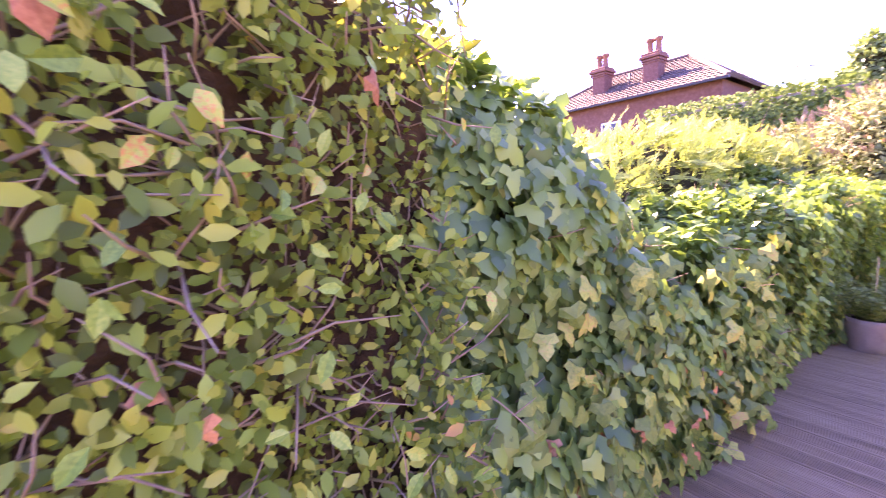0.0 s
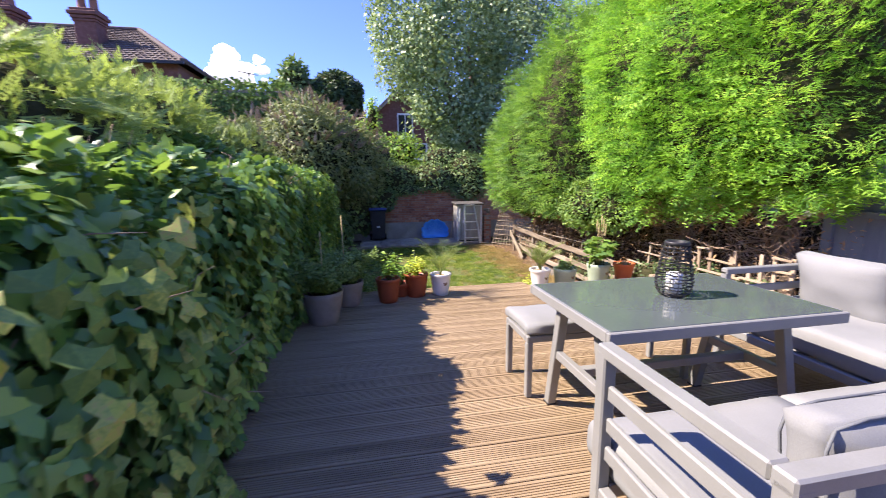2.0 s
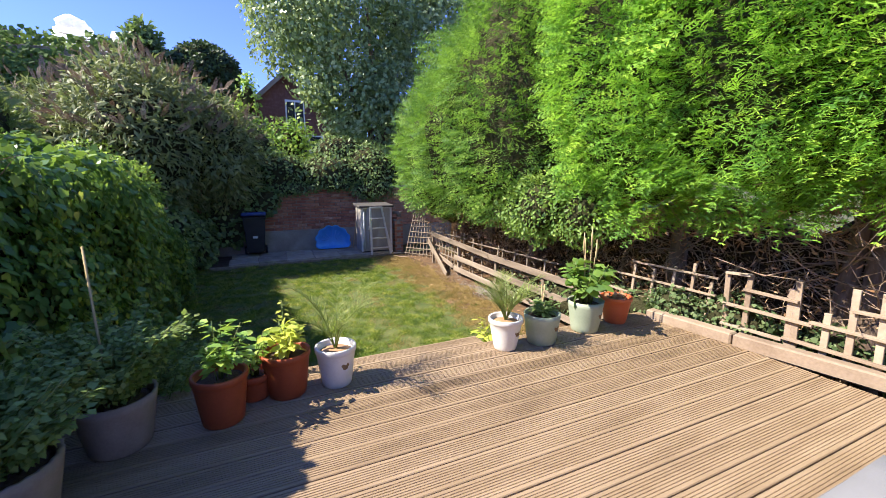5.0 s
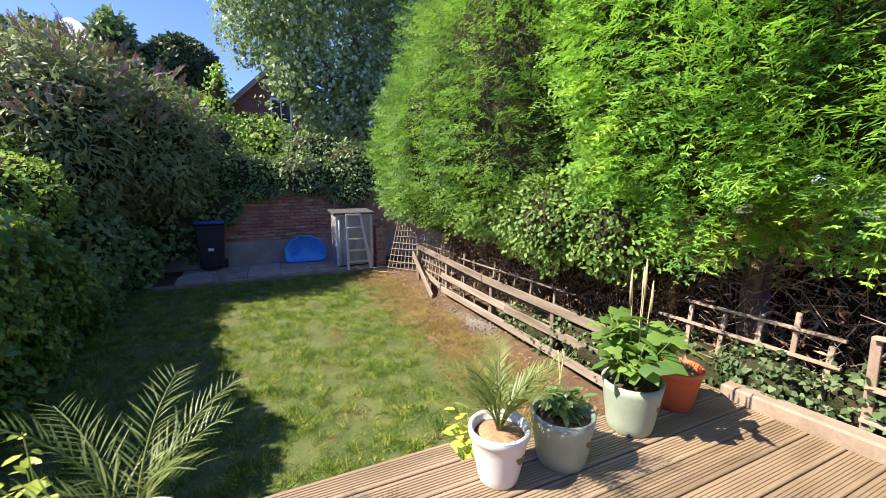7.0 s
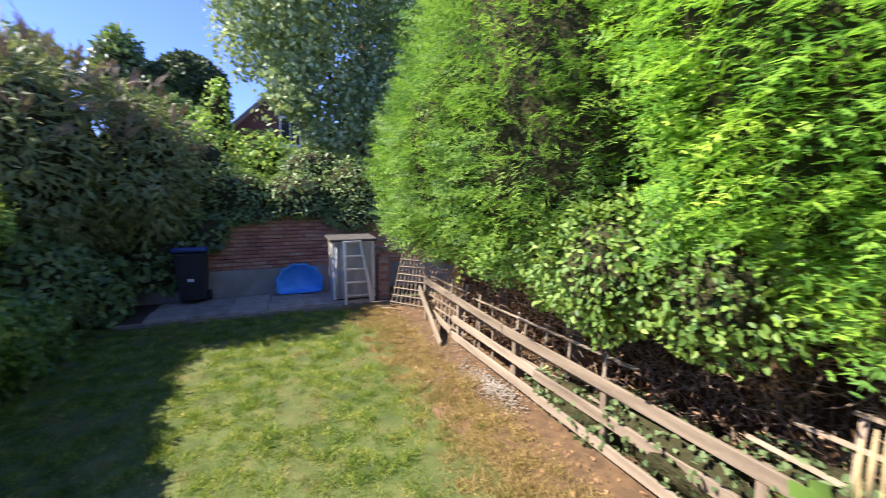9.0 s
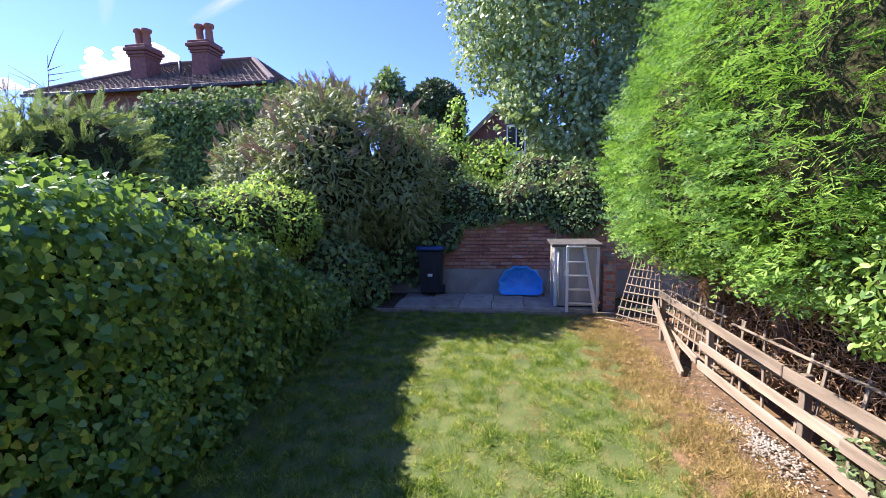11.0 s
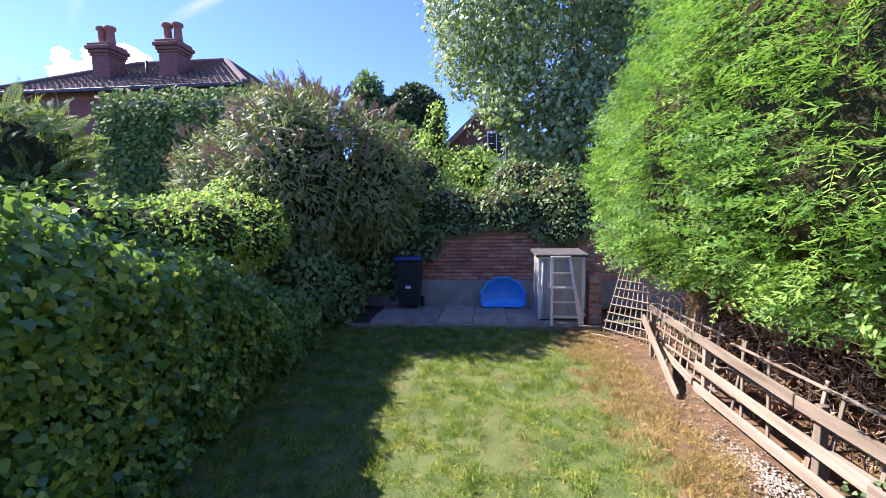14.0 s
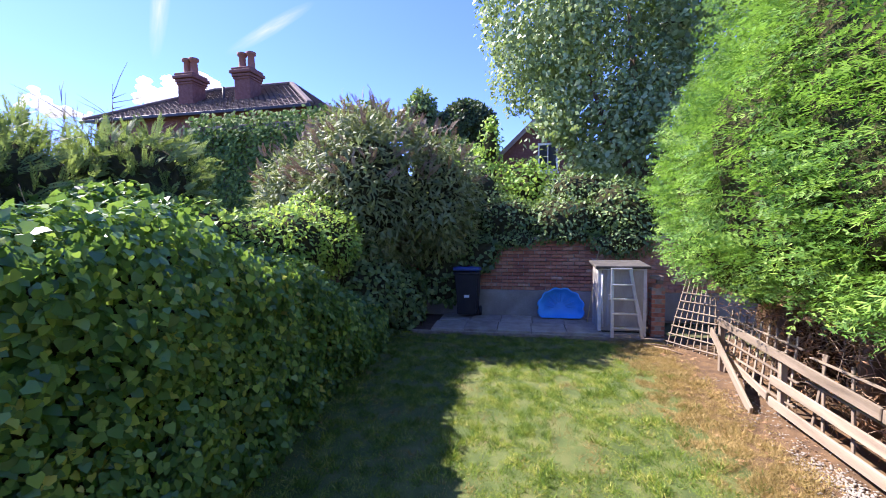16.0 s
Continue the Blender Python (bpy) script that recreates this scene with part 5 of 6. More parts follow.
# scalloped blue paddling shell standing on its flat edge
shell = empty("paddling_pool", Matrix.Translation((14.46, -2.05, -0.505)) @ Matrix.Rotation(radians(12), 4, "Y"), "blue plastic scalloped paddling pool propped on its edge", "paddling pool")
bm = bmesh.new()
rings = []
NS = 56
for r, dx in ((0.0, 0.09), (0.16, 0.085), (0.28, 0.06), (0.335, 0.02), (0.37, -0.045), (0.395, -0.05), (0.40, -0.035), (0.375, -0.02), (0.34, 0.045), (0.28, 0.085), (0.0, 0.115)):
    ring = []
    for k in range(NS):
        t = 2 * math.pi * k / NS
        sc = 1 + (0.095 * abs(math.sin(t * 6)) if r > 0.2 else 0.0)
        y, z = r * sc * math.cos(t) * 1.06, r * sc * math.sin(t)
        z = max(z, -0.20 * (r / 0.40)) if r else z
        ring.append(bm.verts.new((dx, y, z * 0.97 + 0.20)))
    rings.append(ring)
for a_, b_ in zip(rings, rings[1:]):
    for k in range(NS):
        bm.faces.new((a_[k], a_[(k + 1) % NS], b_[(k + 1) % NS], b_[k]))
bmesh.ops.recalc_face_normals(bm, faces=bm.faces)
part("shell", bm, "bluepool", shell, "", True)
for k in range(9):
    t = math.pi * (k + 0.5) / 9
    bar("rib", (0.07, 0.12 * math.cos(t), 0.2 + 0.12 * math.sin(t)), (0.035, 0.29 * math.cos(t), 0.2 + 0.29 * math.sin(t)), 0.022, 0.02, "bluepool", shell, bevel=0.006)
stick = empty("garden_cane", (14.25, -2.52, -0.5), "thin wooden stick leaning against the wall", "stick")
tubes("cane", [(np.array([(0, 0, 0), (0.18, -0.14, 0.75), (0.36, -0.27, 1.45)]), np.array([0.012, 0.011, 0.009]))], "straw", stick)

cup = empty("garden_cupboard", (13.82, -2.97, -0.51), "faded pale timber garden cupboard with a felt roof", "cupboard")
boxpart("body", (0.56, 0.76, 1.10), (0.02, 0, 0.58), "shedpale", cup, bevel=0.008)
# black inset block added to stand in for the shadowed gap below the body
boxpart("plinth", (0.50, 0.70, 0.06), (0.02, 0, 0.03), "binblack", cup)
boxpart("door", (0.022, 0.60, 0.98), (-0.272, -0.06, 0.60), "shedpale", cup, "faded plywood door")
for dy in (0.36, -0.365):
    boxpart("corner_trim", (0.035, 0.055, 1.10), (-0.268, dy, 0.58), "shedwhite", cup, "flaking white trim")
boxpart("trim", (0.03, 0.70, 0.04), (-0.272, 0, 1.10), "shedwhite", cup)
bm = bmesh.new()
box(bm, (0.70, 0.88, 0.05), (0, 0, 1.155), Matrix.Rotation(radians(-3), 4, "Y"), 0.014, 2)
part("roof", bm, "felt", cup, "grey felt roof")
tubes("pipe", [(np.array([(-0.29, 0.31, 0.10), (-0.285, 0.32, 0.6), (-0.29, 0.315, 1.02)]), np.array([0.018, 0.018, 0.018]))], "shedwhite", cup)
boxpart("latch", (0.012, 0.04, 0.09), (-0.29, 0.20, 0.62), "alu", cup, bevel=0.003)

lad = empty("stepladder", (13.36, -2.97, -0.53), "folded aluminium stepladder leaning on the cupboard", "ladder")
TL, TR, BL, BR = Vector((0.10, 0.17, 1.13)), Vector((0.10, -0.11, 1.13)), Vector((-0.06, 0.20, 0.0)), Vector((-0.06, -0.27, 0.0))
bar("stile", BL, TL, 0.03, 0.05, "alu", lad)
bar("stile", BR, TR, 0.03, 0.05, "alu", lad)
for f_ in (0.14, 0.35, 0.56, 0.77):
    bar("tread", BL.lerp(TL, f_), BR.lerp(TR, f_), 0.08, 0.025, "alu", lad)
boxpart("top_cap", (0.10, 0.33, 0.03), (0.11, 0.03, 1.135), "alu", lad)
bar("stile", BL + Vector((0.06, 0.0, 0.0)), TL + Vector((0.05, 0, -0.02)), 0.022, 0.03, "alu", lad)
bar("stile", BR + Vector((0.06, -0.06, 0.02)), TR + Vector((0.05, 0, -0.02)), 0.022, 0.03, "alu", lad)

pier = empty("brick_pier", (13.63, -3.54, LAWN_Z), "small red brick pier topped with loose bricks", "pier")
boxpart("mortar_core", (0.20, 0.20, 0.88), (0, 0, 0.44), "mortar", pier, bevel=0.0)
for row in range(11):
    for j in range(2):
        o = link("brick", brick_me, None, pier)
        if row % 2:
            o.matrix_basis = pose((-0.078, 0.078)[j], 0, 0.045 + row * 0.076, 0, 0, rng.normal() * 1.0)
        else:
            o.matrix_basis = pose(0, (-0.078, 0.078)[j], 0.045 + row * 0.076, 0, 0, 90 + rng.normal() * 1.0)
for x, y, z, rz, mat in ((0.0, 0.03, 0.905, 20, "brick"), (0.02, -0.05, 0.975, -12, "oldwood"), (0.0, 0.0, 1.045, 35, "oldwood")):
    o = boxpart("loose_brick", (0.21, 0.10, 0.065), (x, y, z), mat, pier, "", Matrix.Rotation(radians(rz), 4, "Z"), 0.006)
for x, y, rz in ((13.1, -3.42, 70), (12.9, -3.5, 40)):
    st = empty("stick", (x, y, LAWN_Z + 0.02), "broken brown stick lying on the dirt", "stick", "sticks on the dirt")
    d = Vector((math.cos(radians(rz)), math.sin(radians(rz)), 0)) * 0.22
    tubes("twig", [(np.array([tuple(-d), (0.01, 0.02, 0.02), tuple(d)]), np.array([0.010, 0.012, 0.007]))], "twig", st, sides=5)


# ---------------------------------------------------------------- garden furniture
def cushion(name, size, parent, at, material="fabric", puff=0.35, rot=None, label="", crease=0.010, piping=True):
    """A soft cushion: full in the middle, thin at the seams, with slight creases and a piped seam."""
    sx, sy, sz = (s / 2 for s in size)
    bm = bmesh.new()
    bmesh.ops.create_cube(bm, size=2.0)
    bmesh.ops.subdivide_edges(bm, edges=list(bm.edges), cuts=9, use_grid_fill=True)
    dims = sorted(((sx, 0), (sy, 1), (sz, 2)))
    thin = dims[0][1]
    o1, o2 = [i for i in range(3) if i != thin]
    hv = (sx, sy, sz)
    seed = Vector(at) * 3.7
    for v in bm.verts:
        p = list(v.co)
        a, b = p[o1], p[o2]
        full = (1 - abs(a) ** 3.2) ** 0.5 * (1 - abs(b) ** 3.2) ** 0.5
        t = (1 - puff) + puff * full
        pinch = 1 - 0.03 * abs(p[thin]) ** 4
        q = [0, 0, 0]
        q[o1], q[o2] = a * hv[o1] * pinch * (1 - 0.02 * (1 - b * b)), b * hv[o2] * pinch * (1 - 0.02 * (1 - a * a))
        q[thin] = p[thin] * hv[thin] * t
        w = Vector(q)
        q[thin] += crease * noise.noise(w * 7 + seed) * (1 if p[thin] > 0 else -1) * abs(p[thin])
        v.co = Vector(q)
    ob = part(name, bm, material, parent, label, True)
    ob.matrix_basis = Matrix.Translation(at) @ (rot if rot else Matrix())
    if piping:
        for sgn in (-1, 1):
            pts = []
            for k in range(41):
                u = 2 * math.pi * k / 40
                cx, cy = math.cos(u), math.sin(u)
                e_ = (abs(cx) ** 12 + abs(cy) ** 12) ** (1 / 12)
                q = [0, 0, 0]
                q[o1], q[o2] = cx / e_ * hv[o1] * 0.985, cy / e_ * hv[o2] * 0.985
                q[thin] = sgn * hv[thin] * (1 - puff) * 1.0
                pts.append(q)
            t_ = tubes("piping", [(np.array(pts), np.full(41, 0.0042))], "fabric_edge", ob, sides=5)
    return ob


table = empty("dining_table", (3.42, -1.475, 0), "grey metal garden table with a smoked glass top", "table")
TW, TLn = 0.85, 1.29
boxpart("glass_top", (TW - 0.036, TLn - 0.036, 0.010), (0, 0, 0.7605), "tabletop", table, "dark grey glass top", bevel=0.002)
for sx in (-1, 1):
    boxpart("top_frame", (0.026, TLn, 0.055), (sx * (TW / 2 - 0.013), 0, 0.7345), "frame", table, bevel=0.004)
for sy in (-1, 1):
    boxpart("top_frame", (TW - 0.053, 0.026, 0.055), (0, sy * (TLn / 2 - 0.013), 0.7345), "frame", table, bevel=0.004)
boxpart("underlay", (TW - 0.06, TLn - 0.06, 0.02), (0, 0, 0.7380), "frame", table, bevel=0.0)
for sy in (-1, 1):
    ye = sy * 0.535
    bar("leg", (0.325, ye, 0.0), (0.185, ye, 0.72), 0.055, 0.055, "frame", table)
    bar("leg", (-0.325, ye, 0.0), (-0.185, ye, 0.72), 0.055, 0.055, "frame", table)
    bar("crossbar", (0.25, ye, 0.37), (-0.25, ye, 0.37), 0.04, 0.05, "frame", table)
    bar("head_rail", (0.20, ye, 0.685), (-0.20, ye, 0.685), 0.05, 0.04, "frame", table)
bar("stretcher", (0, 0.52, 0.37), (0, -0.52, 0.37), 0.05, 0.045, "frame", table)
for sx in (-1, 1):
    for sy in (-1, 1):
        boxpart("foot", (0.06, 0.06, 0.012), (sx * 0.325, sy * 0.535, 0.006), "binblack", table, bevel=0.002)

bench = empty("bench", (4.02, -1.42, 0), "low grey metal bench with a grey seat pad", "bench")
BL_, BW_ = 1.22, 0.40
for sx in (-1, 1):
    boxpart("seat_rail", (0.04, BL_, 0.045), (sx * (BW_ / 2 - 0.02), 0, 0.40), "frame", bench)
    for sy in (-1, 1):
        boxpart("leg", (0.042, 0.042, 0.38), (sx * (BW_ / 2 - 0.021), sy * (BL_ / 2 - 0.021), 0.19), "frame", bench)
for sy in (-1, 1):
    boxpart("seat_rail", (BW_ - 0.08, 0.04, 0.045), (0, sy * (BL_ / 2 - 0.02), 0.40), "frame", bench)
for k in range(6):
    boxpart("slat", (BW_ - 0.08, 0.05, 0.012), (0, -0.5 + 0.2 * k, 0.412), "frame", bench)
cushion("seat_pad", (BW_ + 0.01, BL_ + 0.01, 0.075), bench, (0, 0, 0.462), puff=0.10, label="flat grey fabric seat pad", piping=False)


def sofa(name, at, turn, length, depth, label, arm_end, seat_pads, back_pads, arm_h=0.72, piped=False, back_off=0.20, over=0.0):
    """A metal-framed sofa. Its back stands along local -y, its seat runs along x; arm_end: the ends (-1, 1) that carry an open arm."""
    e = empty(name, Matrix.Translation(at) @ Matrix.Rotation(radians(turn), 4, "Z"), label, "sofa")
    L, D = length / 2, depth / 2
    for sx in (-1, 1):
        for sy in (-1, 1):
            top = arm_h if (sx in arm_end or sy < 0) else 0.318
            boxpart("leg", (0.05, 0.05, top), (sx * (L - 0.025), sy * (D - 0.025), top / 2), "frame", e)
    for sy in (-1, 1):
        boxpart("seat_rail", (length - 0.10, 0.045, 0.06), (0, sy * (D - 0.025), 0.288), "frame", e)
    for sx in (-1, 1):
        boxpart("seat_rail", (0.045, depth - 0.10, 0.06), (sx * (L - 0.025), 0, 0.288), "frame", e)
    ns = max(4, int(length / 0.16))
    for k in range(ns):
        boxpart("slat", (0.06, depth - 0.10, 0.012), (-L + 0.12 + (length - 0.24) * k / (ns - 1), 0, 0.314), "frame", e)
    boxpart("back_rail", (length, 0.055, 0.045), (0, -D + 0.028, arm_h), "frame", e)
    for z in (0.42, 0.55):
        boxpart("back_slat", (length - 0.10, 0.022, 0.05), (0, -D + 0.028, z), "frame", e)
    for sx in arm_end:
        boxpart("arm_rail", (0.055, depth - 0.056, 0.045), (sx * (L - 0.028), 0.028, arm_h), "frame", e)
        for z in (arm_h - 0.375, arm_h - 0.265, arm_h - 0.145):
            boxpart("arm_slat", (0.022, depth - 0.10, 0.056), (sx * (L - 0.028), 0, z), "frame", e)
    for x, w in seat_pads:
        cushion("seat_cushion", (w, depth - 0.08 + over, 0.17), e, (x, 0.03 + over / 2, 0.405), puff=0.08, piping=False, label="grey fabric seat cushion")
    for x, w in back_pads:
        cushion("back_cushion", (w, 0.20, 0.44), e, (x, -D + back_off, 0.675 if piped else 0.645), puff=0.50, crease=0.02, piping=piped, rot=Matrix.Rotation(radians(-8 if piped else -14), 4, "X"), label="plump grey fabric back cushion")
    return e


sofa("corner_sofa_section", (2.96, -2.83, 0), 0, 2.16, 0.80, "grey garden sofa with pale cushions by the fence", (1,), [(0.53, 1.05), (-0.53, 1.05)], [(0.68, 0.55), (-0.10, 0.98), (-0.82, 0.46)])
sofa("corner_sofa_section", (2.40, -1.53, 0), -90, 1.84, 0.68, "grey garden sofa end with an open slatted arm", (-1,), [(-0.42, 0.90), (0.46, 0.86)], [(-0.34, 0.84)], 0.83, True, 0.10, 0.12)


lan = empty("lantern", (3.43, -1.50, 0.7660), "black woven wire lantern with a white candle", "lantern")
LP = [(0.062, 0.0), (0.086, 0.035), (0.094, 0.08), (0.088, 0.13), (0.077, 0.19), (0.066, 0.25), (0.060, 0.29)]


def lr(z):
    return float(np.interp(z, [p[1] for p in LP], [p[0] for p in LP]))


for k in range(14):
    t = 2 * math.pi * k / 14
    tubes("upright_wire", [(np.array([(lr(z) * math.cos(t), lr(z) * math.sin(t), z) for z in np.linspace(0.004, 0.29, 12)]), np.full(12, 0.0022))], "black_wire", lan, sides=5)
for i in range(13):
    z0 = 0.025 + i * 0.0205
    pts = []
    for k in range(43):
        t = 2 * math.pi * k / 42
        w = 0.0035 * (1 if (k + i) % 2 else -1)
        zz = z0 + 0.003 * math.sin(t * 3 + i * 1.7)
        pts.append(((lr(zz) + w) * math.cos(t), (lr(zz) + w) * math.sin(t), zz))
    tubes("woven_wire", [(np.array(pts), np.full(43, 0.0032))], "black_wire", lan, sides=5)
part("base", lathe([(0.056, 0.0), (0.060, 0.004), (0.056, 0.010)], 28), "black_wire", lan)
bm = lathe([(0.052, 0.285), (0.062, 0.285), (0.064, 0.300), (0.060, 0.306), (0.046, 0.304), (0.046, 0.288)], 28)
part("top_ring", bm, "black_wire", lan, "", True)
part("candle", lathe([(0.0, 0.012), (0.040, 0.012), (0.041, 0.125), (0.036, 0.130), (0.0, 0.127)], 24), "candle", lan, "white pillar candle", True)


# ---------------------------------------------------------------- pots and their plants
def pot(name, at, r0, r1, h, material, label, rim=0.018, decal=False, wob=0.0, soil="soil", group="", band=True):
    e = empty(name, at, label, "plant pot", group)
    prof = [(0.0, 0.0), (r0 * 0.94, 0.0), (r0, 0.008)]
    prof += [(r0 + (r1 - r0) * k / 6, h * k / 6) for k in range(1, 6)]
    if band:
        prof += [(r1 * 0.985, h - 0.036), (r1 * 0.987 + 0.003, h - 0.033), (r1 + 0.003, h - 0.005)]
    prof += [(r1, h), (r1 - rim * 0.7, h), (r1 - rim, h - 0.008), (r1 - rim - 0.004, h - 0.045), (0.0, h - 0.045)]
    part("body", lathe(prof, 48 if wob else 32, wob), material, e, "", True)
    bm = lathe([(0.0, h - 0.045), (r1 - rim - 0.004, h - 0.042), (r1 * 0.6, h - 0.028), (0.0, h - 0.022)], 20)
    for v in bm.verts:
        v.co.z += 0.006 * noise.noise(v.co * 40)
    part("soil", bm, soil, e, "", True)
    if decal:
        d = lathe([(0.0, 0), (0.016, 0), (0.015, 0.002), (0, 0.002)], 10)
        o = part("decal", d, "decal", e, "small brown printed motif")
        t = radians(200)
        rr = r0 + (r1 - r0) * 0.55 + 0.001
        o.matrix_basis = Matrix.Translation((rr * math.cos(t), rr * math.sin(t), h * 0.55)) @ Matrix.Rotation(t, 4, "Z") @ Matrix.Rotation(radians(90), 4, "Y") @ Matrix.Diagonal((1.0, 1.3, 1, 1))
        for sgn in (-1, 1):
            w = part("decal_wing", lathe([(0.0, 0), (0.013, 0), (0.012, 0.002), (0, 0.002)], 8), "decal", e)
            w.matrix_basis = Matrix.Translation((rr * math.cos(t + sgn * 0.13), rr * math.sin(t + sgn * 0.13), h * 0.55 + 0.014)) @ Matrix.Rotation(t, 4, "Z") @ Matrix.Rotation(radians(90), 4, "Y")
    return e


def plant(name, at, label, stems, height, spread, leaf, shape, material, per_stem=14, droop=0.3, stem_r=0.004, start=0.25, stem_mat="palm"):
    e = empty(name, at, label, "plant")
    runs, P, T, F = [], [], [], []
    for i in range(stems):
        a = rng.uniform(0, 2 * math.pi)
        h = height * rng.uniform(0.6, 1.05)
        out = spread * rng.uniform(0.2, 1.0)
        s = np.array([0.25 * out * math.cos(a), 0.25 * out * math.sin(a), 0])
        t = np.array([out * math.cos(a), out * math.sin(a), h])
        m_ = (s + t) / 2 + np.array([-0.1 * out * math.cos(a), -0.1 * out * math.sin(a), 0.06 * h])
        runs.append((np.array([s, m_, t]), np.array([stem_r, stem_r * 0.8, stem_r * 0.4])))
        for k in range(per_stem):
            f_ = start + (1 - start) * (k + rng.random()) / per_stem
            p = (1 - f_) ** 2 * s + 2 * f_ * (1 - f_) * m_ + f_ ** 2 * t
            d = unit(np.array([rng.normal(), rng.normal(), rng.uniform(-0.2, 0.7) - droop]))
            P.append(p + d * leaf * 0.25)
            T.append(d)
            F.append(np.array([rng.normal() * 0.4, rng.normal() * 0.4, 1.0]))
    tubes("stem", runs, stem_mat, e, sides=5)
    n_ = len(P)
    leaves("foliage", np.array(P), np.array(T), unit(np.array(F)), leaf * rng.uniform(0.6, 1.25, n_), shape, material, e)
    return e


def palm_plant(name, at, label, fronds, length, rise, material="palm", leaflets=24, leaf_len=0.16):
    e = empty(name, at, label, "plant")
    P, T, F, S = [], [], [], []
    for i in range(fronds):
        a = 2 * math.pi * i / fronds + rng.normal() * 0.25
        L = length * rng.uniform(0.7, 1.1)
        up = rise * rng.uniform(0.65, 1.15)
        c, s = math.cos(a), math.sin(a)
        pts = np.array([(c * L * u * (0.35 + 0.5 * u), s * L * u * (0.35 + 0.5 * u), up * (1.5 * u - 0.55 * u * u)) for u in np.linspace(0, 1, 8)])
        tubes("rib", [(pts, np.linspace(0.005, 0.0015, 8))], "palm", e, sides=4)
        tang = np.gradient(pts, axis=0)
        side = np.array([-s, c, 0])
        for k in range(leaflets):
            u = 0.22 + 0.78 * k / leaflets
            q = u * 7
            j = min(6, int(q))
            p = pts[j] + (pts[j + 1] - pts[j]) * (q - j)
            for sg in (-1, 1):
                d = unit(unit(tang[j]) * 0.75 + side * sg * 0.9 + rng.normal(size=3) * 0.12 + np.array([0, 0, 0.25]))
                P.append(p)
                T.append(d)
                F.append(np.array([0, 0, 1.0]) + 0.3 * side * sg)
                S.append(leaf_len * (1 - 0.55 * u) * rng.uniform(0.85, 1.1))
    leaves("leaflet", np.array(P), np.array(T), unit(np.array(F)), np.array(S), PALMLEAF, material, e)
    return e


pot("tub", (5.60, 0.62, 0), 0.14, 0.20, 0.33, "tub", "large fluted stone-coloured tub on the shaded deck", 0.02, wob=0.02, group="tubs", band=False)
pot("tub", (6.14, 0.40, 0), 0.13, 0.18, 0.28, "tub", "stone-coloured tub near the deck edge", 0.02, wob=0.012, group="tubs", band=False)
plant("herb_plant", (5.60, 0.62, 0.30), "bushy fine-leaved herb filling a tub", 90, 0.34, 0.42, 0.036, DIAMOND, "herb", 60, 0.45, start=0.15)
plant("herb_plant", (6.14, 0.40, 0.25), "bushy green herb filling a tub", 90, 0.40, 0.40, 0.036, DIAMOND, "herb", 60, 0.45, start=0.15)
plant("trailing_plant", (6.72, 0.45, LAWN_Z), "leafy green plant growing below the deck edge", 60, 0.95, 0.45, 0.042, DIAMOND, "herb", 64, 0.2)
for x, y, h, lx in ((5.58, 0.60, 0.66, 0.03), (6.15, 0.42, 0.76, 0.0)):
    c = empty("bamboo_cane", (x, y, 0.27), "thin bamboo cane standing in a tub", "cane", "canes in tubs")
    tubes("cane", [(np.array([(0, 0, 0), (lx * 0.5, 0.01, h / 2), (lx, 0.015, h)]), np.array([0.006, 0.0055, 0.005]))], "straw", c, sides=6)

pot("plant_pot", (6.17, -0.06, 0), 0.106, 0.142, 0.285, "terracotta", "terracotta plastic pot holding a leafy green plant", decal=False, group="pots on the deck")
pot("plant_pot", (6.37, -0.22, 0), 0.085, 0.12, 0.17, "terracotta", "small terracotta pot tucked behind a larger one", group="pots on the deck")
pot("plant_pot", (6.33, -0.41, 0), 0.110, 0.146, 0.285, "terracotta", "sunlit terracotta pot with a yellow-green plant", group="pots on the deck")
pot("plant_pot", (6.33, -0.715, 0), 0.094, 0.130, 0.265, "whitepot", "white pot holding a small palm", decal=True, group="pots on the deck", soil="stub")
pot("plant_pot", (6.33, -2.03, 0), 0.088, 0.135, 0.255, "whitepot", "white pot with a banded rim and spiky plant", group="pots on the deck", soil="stub", decal=True)
pot("plant_pot", (6.31, -2.37, 0), 0.115, 0.150, 0.25, "sagepot", "sage-green pot with a small brown motif", decal=True, group="pots on the deck", band=False)
pot("plant_pot", (6.36, -2.88, 0), 0.115, 0.155, 0.275, "sagepot", "tall sage-green pot with large leaves", decal=True, group="pots on the deck", band=False)
pot("plant_pot", (6.40, -3.29, 0), 0.095, 0.140, 0.25, "orange", "bright orange pot filled with dry brown leaves", group="pots on the deck", soil="stub")
plant("leafy_plant", (6.17, -0.06, 0.255), "mid-green leafy plant in a terracotta pot", 9, 0.34, 0.15, 0.075, OVAL, "fresh", 12, 0.25)
plant("leafy_plant", (6.37, -0.22, 0.14), "small green plant in a terracotta pot", 8, 0.26, 0.14, 0.065, OVAL, "fresh", 10, 0.25)
plant("leafy_plant", (6.33, -0.41, 0.25), "yellow-green leafy plant in a terracotta pot", 10, 0.24, 0.15, 0.075, OVAL, "limeleaf", 12, 0.3)
plant("flowering_stem", (6.60, -0.42, LAWN_Z), "thin pale sprig rising above the deck edge", 4, 1.15, 0.10, 0.05, OVAL, "limeleaf", 14, 0.1, 0.005, 0.7)
palm_plant("palm", (6.33, -0.715, 0.225), "young palm with arching feathery fronds", 9, 0.46, 0.46, leaflets=20, leaf_len=0.19)
